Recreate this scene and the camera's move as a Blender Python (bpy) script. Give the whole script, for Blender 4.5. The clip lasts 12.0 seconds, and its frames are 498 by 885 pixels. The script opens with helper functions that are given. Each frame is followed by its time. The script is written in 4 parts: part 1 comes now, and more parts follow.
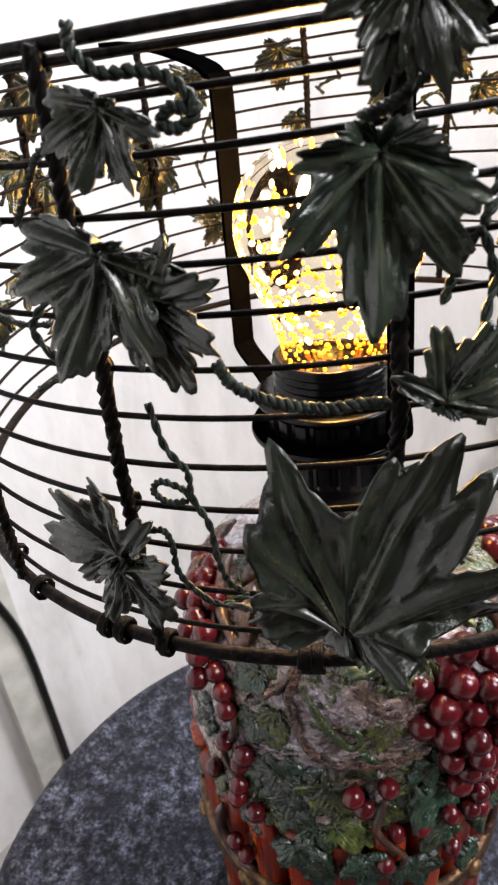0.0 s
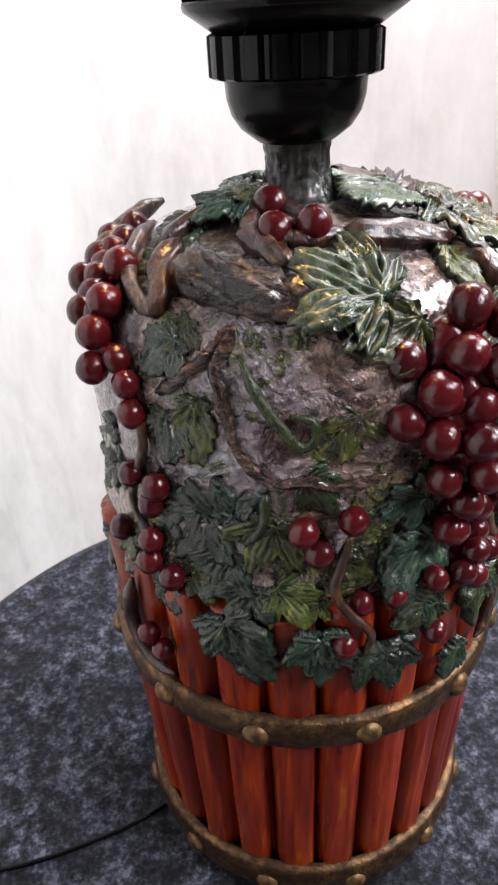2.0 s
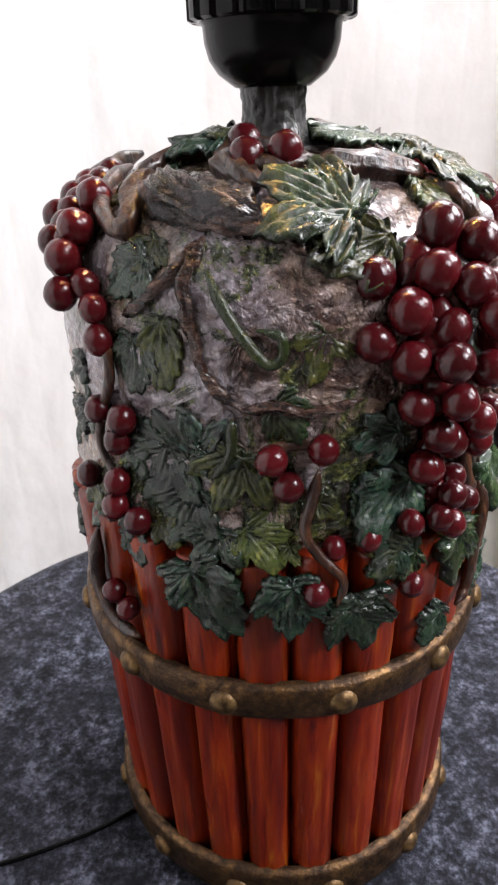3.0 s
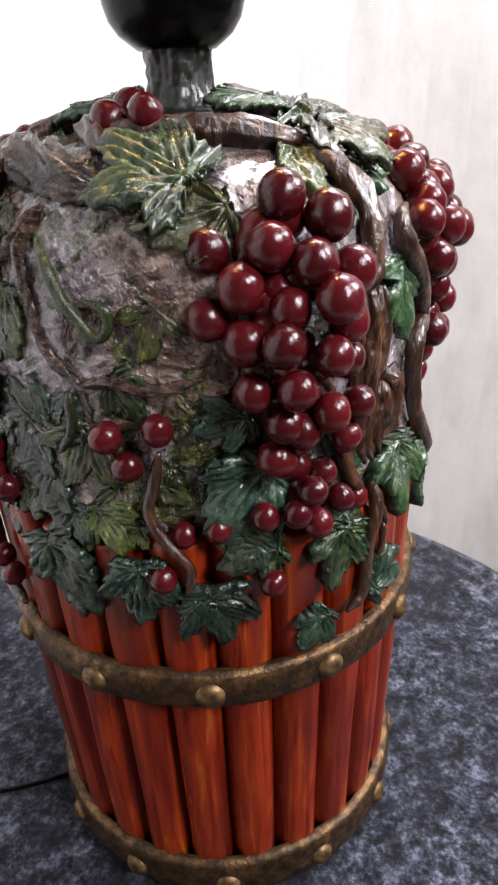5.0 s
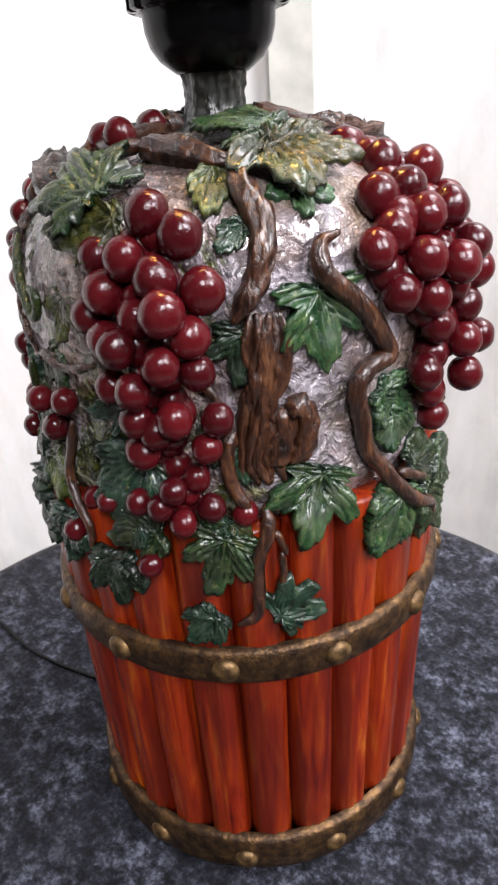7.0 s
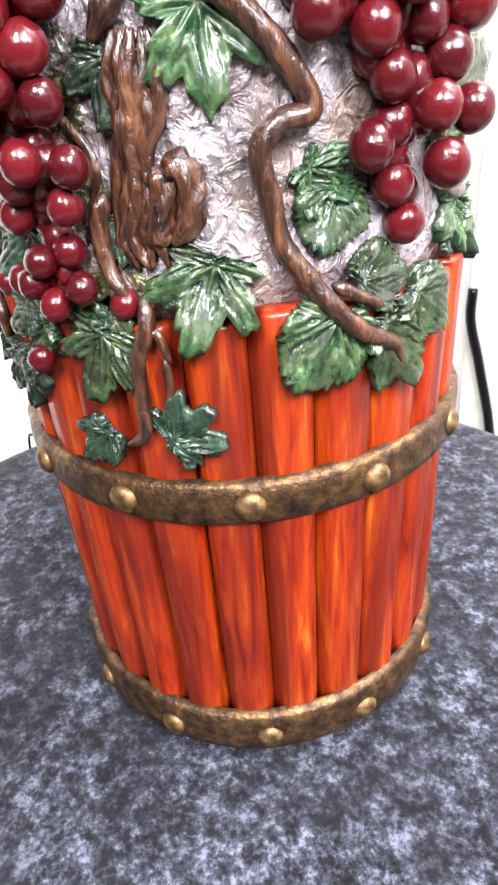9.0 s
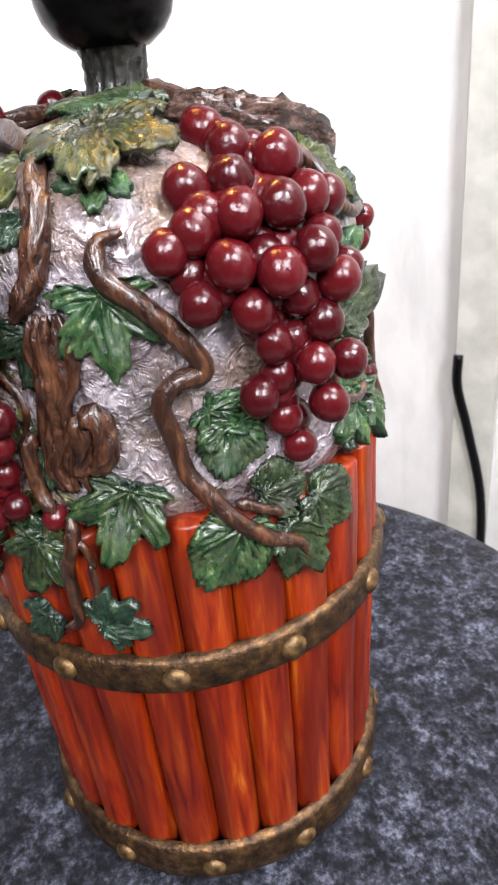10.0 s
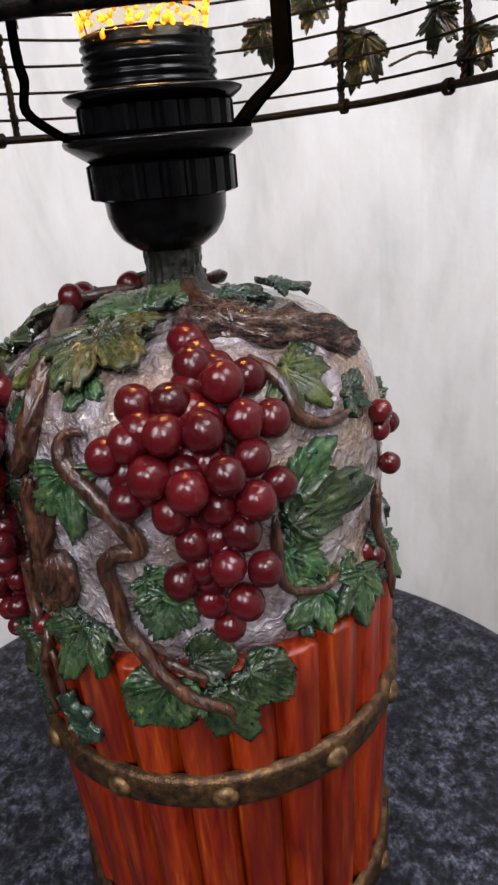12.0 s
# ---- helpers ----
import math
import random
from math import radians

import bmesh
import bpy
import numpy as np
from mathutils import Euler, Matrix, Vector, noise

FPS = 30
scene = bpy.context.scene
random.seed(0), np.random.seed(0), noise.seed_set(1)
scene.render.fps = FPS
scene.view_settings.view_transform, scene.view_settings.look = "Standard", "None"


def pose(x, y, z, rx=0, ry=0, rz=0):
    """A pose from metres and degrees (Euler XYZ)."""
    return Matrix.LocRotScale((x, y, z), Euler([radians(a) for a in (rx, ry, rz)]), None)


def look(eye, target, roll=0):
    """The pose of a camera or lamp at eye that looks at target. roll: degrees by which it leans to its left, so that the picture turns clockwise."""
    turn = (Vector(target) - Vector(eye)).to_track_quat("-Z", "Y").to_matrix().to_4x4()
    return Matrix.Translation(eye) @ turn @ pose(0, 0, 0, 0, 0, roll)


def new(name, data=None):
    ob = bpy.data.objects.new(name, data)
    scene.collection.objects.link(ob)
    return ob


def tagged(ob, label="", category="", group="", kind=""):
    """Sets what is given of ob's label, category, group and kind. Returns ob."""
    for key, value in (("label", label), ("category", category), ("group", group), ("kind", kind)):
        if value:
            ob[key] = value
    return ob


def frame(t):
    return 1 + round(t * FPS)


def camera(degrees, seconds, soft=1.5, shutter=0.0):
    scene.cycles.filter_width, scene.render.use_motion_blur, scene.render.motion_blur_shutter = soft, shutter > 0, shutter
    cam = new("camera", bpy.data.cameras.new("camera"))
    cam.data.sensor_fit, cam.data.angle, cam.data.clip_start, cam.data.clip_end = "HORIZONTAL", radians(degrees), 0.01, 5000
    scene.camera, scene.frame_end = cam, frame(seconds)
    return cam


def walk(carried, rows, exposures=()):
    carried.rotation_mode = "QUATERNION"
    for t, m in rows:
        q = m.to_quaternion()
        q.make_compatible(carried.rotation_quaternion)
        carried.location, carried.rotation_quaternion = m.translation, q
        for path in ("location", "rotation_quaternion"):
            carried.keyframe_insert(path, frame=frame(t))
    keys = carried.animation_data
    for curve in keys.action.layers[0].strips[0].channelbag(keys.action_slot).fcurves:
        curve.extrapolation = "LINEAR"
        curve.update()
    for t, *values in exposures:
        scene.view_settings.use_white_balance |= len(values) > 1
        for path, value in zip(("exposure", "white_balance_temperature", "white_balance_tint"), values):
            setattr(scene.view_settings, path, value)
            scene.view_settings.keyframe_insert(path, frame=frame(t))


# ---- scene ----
cam = camera(40.0, 12.0, 2.1)
cam.data.dof.use_dof, cam.data.dof.focus_distance, cam.data.dof.aperture_fstop = True, 0.165, 72.0
PATH = [
    (0, (-0.02084, -0.22159, 0.42263), (-0.03259, 0.03925, 0.27490), -6.25),
    (0.5, (-0.02056, -0.21573, 0.41130), (-0.02870, 0.04116, 0.25658), -5.41),
    (1, (-0.01553, -0.20954, 0.38036), (-0.01331, 0.04480, 0.22129), -4.03),
    (1.5, (-0.01511, -0.20767, 0.34452), (-0.01461, 0.04567, 0.18383), -3.10),
    (2, (-0.01561, -0.20760, 0.30029), (-0.01840, 0.04753, 0.14249), -3.12),
    (2.5, (-0.01277, -0.20945, 0.28526), (-0.01794, 0.05285, 0.13974), -2.67),
    (3, (-0.00898, -0.21990, 0.26831), (-0.01044, 0.04812, 0.13355), -1.92),
    (3.5, (0.00630, -0.21647, 0.25298), (0.01701, 0.04935, 0.11432), -1.97),
    (3.7, (0.01197, -0.21698, 0.24890), (0.02581, 0.04809, 0.10910), -2.43),
    (5.3, (0.07631, -0.20435, 0.26557), (-0.00391, 0.05010, 0.12839), -2.56),
    (5.5, (0.08959, -0.20199, 0.26764), (-0.00697, 0.04912, 0.13490), -2.48),
    (6, (0.13235, -0.18464, 0.27110), (-0.00996, 0.04475, 0.14026), -3.15),
    (6.5, (0.16042, -0.16520, 0.27277), (-0.01962, 0.03532, 0.14093), -3.36),
    (6.7, (0.16815, -0.15923, 0.27118), (-0.02209, 0.03212, 0.14006), -3.60),
    (8.3, (0.19950, -0.10317, 0.20551), (-0.03587, 0.00892, 0.05705), -4.18),
    (8.5, (0.20588, -0.09509, 0.20482), (-0.03452, 0.00857, 0.05832), -3.86),
    (9, (0.20971, -0.07406, 0.21096), (-0.03530, 0.01330, 0.06151), -4.77),
    (9.5, (0.21221, -0.05465, 0.23413), (-0.03726, 0.02859, 0.08979), -5.30),
    (10, (0.21814, -0.04489, 0.25845), (-0.03432, 0.03955, 0.12013), -5.93),
    (10.5, (0.21719, -0.02608, 0.25982), (-0.03666, 0.05015, 0.11930), -5.45),
    (11, (0.22475, 0.01198, 0.26864), (-0.04419, 0.04268, 0.13931), -5.24),
    (11.5, (0.22431, 0.03608, 0.27716), (-0.04601, 0.03223, 0.14710), -4.70),
    (12, (0.22762, 0.04860, 0.30001), (-0.04513, 0.01418, 0.17991), -4.94),
]
EXPOSURES = [(0.0, -0.05), (0.5, 0.05), (1.0, 0.0), (1.5, 0.25), (2.0, 0.02), (3.0, -0.05), (3.7, 0.15), (5.3, -0.05), (6.7, -0.35), (8.3, 1.1), (9.0, 1.15), (9.5, 0.9), (10.0, 0.05), (10.5, -0.6), (11.0, -0.88), (12.0, -1.0)]
walk(cam, [(t, look(eye, target, roll)) for t, eye, target, roll in PATH], EXPOSURES)

# ---- light and surroundings ----
world = bpy.data.worlds.new("world")
scene.world = world
world.use_nodes = True
wn = world.node_tree
sky = wn.nodes.new("ShaderNodeTexSky")
sky.sky_type, sky.sun_disc = "NISHITA", False
sky.sun_elevation, sky.sun_rotation = radians(35), radians(60)
wn.links.new(sky.outputs[0], wn.nodes["Background"].inputs[0])
wn.nodes["Background"].inputs[1].default_value = 0.045


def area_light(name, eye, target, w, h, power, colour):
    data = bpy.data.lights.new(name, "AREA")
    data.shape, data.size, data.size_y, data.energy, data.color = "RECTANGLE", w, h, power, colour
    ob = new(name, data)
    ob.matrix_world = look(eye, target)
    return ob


# Three added area lamps stand in for daylight; the room has no windows.
area_light("added_light_north", (0.27, 0.50, 0.98), (-0.02, 0.0, 0.1), 0.46, 0.46, 27.0, (0.965, 0.95, 1.0))
area_light("added_light_east", (1.12, 0.20, 0.95), (-0.1, 0.03, 0.12), 0.40, 0.55, 36.0, (0.965, 0.95, 1.0))
area_light("added_light_south", (0.95, -0.58, 1.10), (-0.1, 0.0, 0.15), 0.35, 0.45, 26.0, (0.97, 0.95, 1.0))


# ---- materials ----
def material(name, rough=0.5, metal=0.0, coat=0.0, shine=0.5):
    m = bpy.data.materials.new(name)
    m.use_nodes = True
    b = m.node_tree.nodes["Principled BSDF"]
    b.inputs["Roughness"].default_value, b.inputs["Metallic"].default_value = rough, metal
    b.inputs["Coat Weight"].default_value = coat
    b.inputs["Specular IOR Level"].default_value = shine
    b.inputs["Coat Roughness"].default_value = 0.12
    return m, m.node_tree, b


def node(tree, kind, **values):
    n = tree.nodes.new(kind)
    for key, value in values.items():
        n.inputs[key.replace("_", " ")].default_value = value
    return n


def coords(tree, scale=(1, 1, 1)):
    c = tree.nodes.new("ShaderNodeTexCoord")
    m = node(tree, "ShaderNodeMapping", Scale=scale)
    tree.links.new(c.outputs["Object"], m.inputs["Vector"])
    return m.outputs["Vector"]


def noise_tex(tree, vector, scale, detail=4.0, rough=0.55, distort=0.0):
    n = node(tree, "ShaderNodeTexNoise", Scale=scale, Detail=detail, Roughness=rough, Distortion=distort)
    tree.links.new(vector, n.inputs["Vector"])
    return n.outputs["Fac"]


def ramp(tree, fac, stops):
    r = tree.nodes.new("ShaderNodeValToRGB")
    while len(r.color_ramp.elements) < len(stops):
        r.color_ramp.elements.new(0.5)
    for e, (p, c) in zip(r.color_ramp.elements, stops):
        e.position, e.color = p, (*c, 1) if len(c) == 3 else c
    tree.links.new(fac, r.inputs["Fac"])
    return r.outputs["Color"]


def blend(tree, fac, a, b, mode="MIX"):
    m = tree.nodes.new("ShaderNodeMix")
    m.data_type, m.blend_type = "RGBA", mode
    for value, slot in ((fac, 0), (a, 6), (b, 7)):
        if isinstance(value, (int, float)):
            m.inputs[slot].default_value = value
        elif isinstance(value, tuple):
            m.inputs[slot].default_value = (*value, 1)
        else:
            tree.links.new(value, m.inputs[slot])
    return m.outputs[2]


def relief(tree, bsdf, height, strength, distance=0.001):
    b = node(tree, "ShaderNodeBump", Strength=strength, Distance=distance)
    tree.links.new(height, b.inputs["Height"])
    tree.links.new(b.outputs["Normal"], bsdf.inputs["Normal"])
    return b


def chance(tree):
    return tree.nodes.new("ShaderNodeObjectInfo").outputs["Random"]


def ridged(tree, vector, scale, detail=5.0, rough=0.6):
    n = node(tree, "ShaderNodeTexNoise", Scale=scale, Detail=detail, Roughness=rough, Distortion=0.6)
    n.noise_type = "RIDGED_MULTIFRACTAL"
    n.inputs["Offset"].default_value, n.inputs["Gain"].default_value = 1.0, 1.6
    tree.links.new(vector, n.inputs["Vector"])
    return n.outputs["Fac"]


def mat_bottle():
    m, t, b = material("lilac_crackle_paint", 0.22, 0.25, 0.8)
    b.inputs["Coat Roughness"].default_value = 0.12
    v = coords(t)
    crease = ridged(t, v, 185, 3.0, 0.55)
    level = node(t, "ShaderNodeMapRange", From_Min=0.35, From_Max=1.75)
    t.links.new(crease, level.inputs["Value"])
    crease = level.outputs[0]
    base = ramp(t, noise_tex(t, v, 70, 4, 0.6, 0.6), [(0.31, (0.075, 0.055, 0.060)), (0.41, (0.17, 0.135, 0.145)), (0.52, (0.28, 0.245, 0.270)), (0.64, (0.48, 0.44, 0.48))])
    tan = ramp(t, noise_tex(t, v, 22, 4, 0.6, 0.4), [(0.46, (0, 0, 0)), (0.62, (0.8,) * 3)])
    base = blend(t, tan, base, (0.30, 0.20, 0.125))
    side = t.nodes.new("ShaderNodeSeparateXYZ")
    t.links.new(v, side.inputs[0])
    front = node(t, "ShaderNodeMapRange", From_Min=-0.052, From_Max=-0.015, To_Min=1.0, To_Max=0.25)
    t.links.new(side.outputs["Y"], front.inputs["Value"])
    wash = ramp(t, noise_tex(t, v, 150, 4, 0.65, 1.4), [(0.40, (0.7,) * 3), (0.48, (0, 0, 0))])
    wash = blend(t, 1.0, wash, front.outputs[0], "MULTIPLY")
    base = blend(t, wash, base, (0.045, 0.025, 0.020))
    high = t.nodes.new("ShaderNodeSeparateXYZ")
    t.links.new(v, high.inputs[0])
    top = node(t, "ShaderNodeMapRange", From_Min=0.247, From_Max=0.258, To_Min=0.0, To_Max=0.10)
    t.links.new(high.outputs["Z"], top.inputs["Value"])
    soil = t.nodes.new("ShaderNodeMath")
    t.links.new(noise_tex(t, v, 32, 8, 0.75, 1.1), soil.inputs[0])
    t.links.new(top.outputs[0], soil.inputs[1])
    brown = ramp(t, soil.outputs[0], [(0.505, (0, 0, 0)), (0.565, (0.95,) * 3)])
    brown = blend(t, 1.0, brown, front.outputs[0], "MULTIPLY")
    base = blend(t, brown, base, ramp(t, noise_tex(t, v, 260, 5), [(0.38, (0.014, 0.006, 0.005)), (0.54, (0.060, 0.028, 0.020)), (0.68, (0.22, 0.14, 0.11))]))
    low = t.nodes.new("ShaderNodeSeparateXYZ")
    t.links.new(v, low.inputs[0])
    band = node(t, "ShaderNodeMapRange", From_Min=0.165, From_Max=0.215, To_Min=0.07, To_Max=0.0)
    t.links.new(low.outputs["Z"], band.inputs["Value"])
    more = t.nodes.new("ShaderNodeMath")
    t.links.new(noise_tex(t, coords(t, (1, 1, 0.8)), 30, 8, 0.75, 0.9), more.inputs[0])
    t.links.new(band.outputs[0], more.inputs[1])
    moss = ramp(t, more.outputs[0], [(0.54, (0, 0, 0)), (0.58, (1, 1, 1))])
    green = ramp(t, noise_tex(t, v, 340, 6, 0.7), [(0.40, (0.006, 0.010, 0.005)), (0.50, (0.030, 0.038, 0.010)), (0.62, (0.14, 0.15, 0.04))])
    moss = blend(t, 1.0, moss, front.outputs[0], "MULTIPLY")
    base = blend(t, moss, base, green)
    t.links.new(base, b.inputs["Base Color"])
    h = blend(t, 0.45, crease, noise_tex(t, coords(t, (1, 1, 0.55)), 420, 4, 0.65, 1.6))
    relief(t, b, h, 1.0, 0.0017)
    t.links.new(ramp(t, noise_tex(t, v, 160, 4), [(0.3, (0.13,) * 3), (0.7, (0.38,) * 3)]), b.inputs["Roughness"])
    return m


def mat_leaf(name, dark, mid, light, rough=0.3, coat=0.5, scale=1.0, metal=0.0, bump=0.5):
    m, t, b = material(name, rough, metal, coat, 0.4)
    v = coords(t)
    grain = noise_tex(t, coords(t, (1, 1, 0.6)), 330 * scale, 4, 0.65)
    base = ramp(t, grain, [(0.38, dark), (0.50, mid), (0.60, mid), (0.68, light)])
    patch = noise_tex(t, v, 60 * scale, 3)
    base = blend(t, ramp(t, patch, [(0.42, (0, 0, 0)), (0.66, (1, 1, 1))]), base, dark)
    rib = t.nodes.new("ShaderNodeAttribute")
    rib.attribute_name = "vein"
    dry = blend(t, 1.0, ramp(t, rib.outputs["Fac"], [(0.30, (0, 0, 0)), (0.95, (0.34,) * 3)]), ramp(t, noise_tex(t, v, 150 * scale, 5, 0.7), [(0.40, (0, 0, 0)), (0.58, (1, 1, 1))]), "MULTIPLY")
    base = blend(t, dry, base, tuple(c * 1.15 for c in light))
    groove = ramp(t, rib.outputs["Fac"], [(0.05, (0.75,) * 3), (0.42, (0, 0, 0))])
    base = blend(t, groove, base, tuple(c * 0.8 for c in dark))
    tone = t.nodes.new("ShaderNodeHueSaturation")
    for slot, low, high in (("Value", 0.65, 1.45), ("Hue", 0.455, 0.505)):
        r = node(t, "ShaderNodeMapRange", To_Min=low, To_Max=high)
        t.links.new(chance(t), r.inputs["Value"])
        t.links.new(r.outputs[0], tone.inputs[slot])
    t.links.new(base, tone.inputs["Color"])
    t.links.new(tone.outputs[0], b.inputs["Base Color"])
    relief(t, b, noise_tex(t, coords(t, (1, 1, 0.55)), 420 * scale, 6, 0.7, 0.8), bump, 0.0015)
    t.links.new(ramp(t, noise_tex(t, v, 240 * scale, 3), [(0.3, (rough * 0.6,) * 3), (0.7, (min(1, rough * 1.7),) * 3)]), b.inputs["Roughness"])
    return m


def mat_grape():
    m, t, b = material("grape_red_lacquer", 0.25, 0.0, 0.25, 0.26)
    b.inputs["Coat Roughness"].default_value = 0.06
    v = coords(t)
    deep = ramp(t, chance(t), [(0.0, (0.033, 0.0019, 0.0034)), (0.5, (0.053, 0.0030, 0.0049)), (1.0, (0.072, 0.0040, 0.0062))])
    bloom = ramp(t, noise_tex(t, v, 260, 4), [(0.45, (0, 0, 0)), (0.8, (0.04,) * 3)])
    t.links.new(blend(t, bloom, deep, (0.16, 0.03, 0.04)), b.inputs["Base Color"])
    relief(t, b, noise_tex(t, v, 1.8, 4), 0.09, 0.3)
    t.links.new(ramp(t, noise_tex(t, v, 300, 3), [(0.35, (0.18,) * 3), (0.75, (0.30,) * 3)]), b.inputs["Roughness"])
    return m


def mat_stave():
    m, t, b = material("red_stained_wood", 0.3, 0.0, 0.10, 0.35)
    b.inputs["Coat Roughness"].default_value = 0.2
    off = t.nodes.new("ShaderNodeVectorMath")
    off.operation = "ADD"
    cx = t.nodes.new("ShaderNodeCombineXYZ")
    mul = t.nodes.new("ShaderNodeMath")
    mul.operation, mul.inputs[1].default_value = "MULTIPLY", 7.0
    t.links.new(chance(t), mul.inputs[0])
    t.links.new(mul.outputs[0], cx.inputs["Y"])
    t.links.new(coords(t, (1, 1, 0.09)), off.inputs[0])
    t.links.new(cx.outputs[0], off.inputs[1])
    v = off.outputs[0]
    streak = noise_tex(t, v, 290, 6, 0.65, 0.5)
    broad = noise_tex(t, v, 75, 3)
    base = ramp(t, streak, [(0.28, (0.036, 0.0020, 0.0012)), (0.42, (0.165, 0.0110, 0.002)), (0.58, (0.245, 0.0265, 0.0026)), (0.74, (0.36, 0.100, 0.0085))])
    base = blend(t, ramp(t, broad, [(0.40, (0.7,) * 3), (0.55, (0, 0, 0))]), base, (0.06, 0.0035, 0.0018))
    t.links.new(base, b.inputs["Base Color"])
    relief(t, b, streak, 0.35, 0.0012)
    t.links.new(ramp(t, broad, [(0.3, (0.42,) * 3), (0.7, (0.24,) * 3)]), b.inputs["Roughness"])
    return m


def mat_brass():
    m, t, b = material("aged_brass_paint", 0.38, 0.75)
    v = coords(t)
    n = noise_tex(t, v, 170, 8, 0.75)
    t.links.new(ramp(t, n, [(0.36, (0.016, 0.009, 0.006)), (0.5, (0.066, 0.036, 0.017)), (0.68, (0.20, 0.108, 0.040))]), b.inputs["Base Color"])
    relief(t, b, noise_tex(t, v, 620, 4, 0.6), 0.55, 0.0009)
    t.links.new(ramp(t, n, [(0.3, (0.58,) * 3), (0.7, (0.3,) * 3)]), b.inputs["Roughness"])
    return m


def mat_rivet():
    m, t, b = material("worn_gold_rivet", 0.48, 0.7)
    v = coords(t)
    t.links.new(ramp(t, noise_tex(t, v, 260, 5), [(0.35, (0.038, 0.022, 0.010)), (0.5, (0.095, 0.055, 0.023)), (0.68, (0.23, 0.14, 0.055))]), b.inputs["Base Color"])
    relief(t, b, noise_tex(t, v, 400, 3), 0.4, 0.0008)
    return m


def mat_bark():
    m, t, b = material("brown_vine_bark", 0.30, 0.0, 0.35)
    n = noise_tex(t, coords(t, (1, 1, 0.32)), 330, 5, 0.62, 0.9)
    n = blend(t, 0.3, n, noise_tex(t, coords(t), 130, 5, 0.65))
    t.links.new(ramp(t, n, [(0.36, (0.005, 0.002, 0.0015)), (0.5, (0.034, 0.012, 0.006)), (0.66, (0.115, 0.046, 0.020))]), b.inputs["Base Color"])
    relief(t, b, n, 1.0, 0.0016)
    return m


def mat_rough_bark(name, dark, mid, light):
    m, t, b = material(name, 0.26, 0.0, 0.5, 0.4)
    n = noise_tex(t, coords(t, (0.45, 0.45, 1.5)), 190, 5, 0.65, 1.3)
    crumb = noise_tex(t, coords(t), 620, 5, 0.7, 0.5)
    n = blend(t, 0.35, n, crumb)
    t.links.new(ramp(t, n, [(0.40, dark), (0.5, mid), (0.64, light)]), b.inputs["Base Color"])
    relief(t, b, n, 1.0, 0.0045)
    return m


def mat_plain(name, colour, rough, metal=0.0, scale=300, coat=0.0, vary=0.3, bump=0.3, shine=0.5):
    m, t, b = material(name, rough, metal, coat, shine)
    v = coords(t)
    n = noise_tex(t, v, scale, 4)
    low, high = tuple(c * (1 - vary) for c in colour), tuple(min(1, c * (1 + vary)) for c in colour)
    t.links.new(ramp(t, n, [(0.35, low), (0.65, high)]), b.inputs["Base Color"])
    t.links.new(ramp(t, noise_tex(t, v, scale * 0.4, 3), [(0.3, (rough * 0.75,) * 3), (0.7, (min(1, rough * 1.3),) * 3)]), b.inputs["Roughness"])
    relief(t, b, n, bump, 0.0006)
    return m


def mat_velvet():
    m, t, b = material("crushed_velvet", 0.8, 0.0, 0.0, 0.15)
    v = coords(t)
    big = noise_tex(t, v, 26, 3, 0.5)
    crush = noise_tex(t, v, 150, 8, 0.72, 0.1)
    fine = noise_tex(t, v, 520, 5, 0.7)
    mix = blend(t, 0.33, crush, fine)
    base = ramp(t, mix, [(0.40, (0.0016, 0.0016, 0.0024)), (0.46, (0.0070, 0.0073, 0.0105)), (0.53, (0.031, 0.033, 0.045)), (0.61, (0.115, 0.122, 0.160))])
    base = blend(t, ramp(t, big, [(0.38, (0.6,) * 3), (0.56, (0, 0, 0))]), base, (0.0055, 0.0055, 0.008))
    t.links.new(base, b.inputs["Base Color"])
    b.inputs["Sheen Weight"].default_value = 0.04
    b.inputs["Sheen Roughness"].default_value = 0.4
    relief(t, b, mix, 0.7, 0.0025)
    return m


def mat_plaster():
    m, t, b = material("white_plaster", 0.8)
    v = coords(t)
    n = noise_tex(t, coords(t, (1, 1, 0.45)), 7, 6, 0.62, 0.6)
    smear = noise_tex(t, coords(t, (1, 1, 0.3)), 26, 5, 0.6, 0.5)
    base = ramp(t, blend(t, 0.4, n, smear), [(0.36, (0.50, 0.50, 0.492)), (0.50, (0.61, 0.605, 0.597)), (0.64, (0.68, 0.68, 0.68))])
    t.links.new(base, b.inputs["Base Color"])
    relief(t, b, noise_tex(t, v, 60, 5), 0.4, 0.002)
    return m


BOTTLE, GRAPE, STAVE, BRASS, GOLD_RIVET, BARK = mat_bottle(), mat_grape(), mat_stave(), mat_brass(), mat_rivet(), mat_bark()
GREY_BARK = mat_rough_bark("grey_rough_bark", (0.004, 0.003, 0.003), (0.036, 0.025, 0.024), (0.16, 0.125, 0.125))
BROWN_BARK = mat_rough_bark("brown_rough_bark", (0.005, 0.002, 0.0015), (0.060, 0.027, 0.018), (0.24, 0.150, 0.120))
LEAF_GREEN = mat_leaf("green_leaf_paint", (0.003, 0.012, 0.006), (0.015, 0.053, 0.019), (0.12, 0.165, 0.055), 0.25, 0.42)
LEAF_DARK = mat_leaf("dark_leaf_paint", (0.003, 0.009, 0.006), (0.008, 0.027, 0.017), (0.060, 0.090, 0.045), 0.25, 0.42)
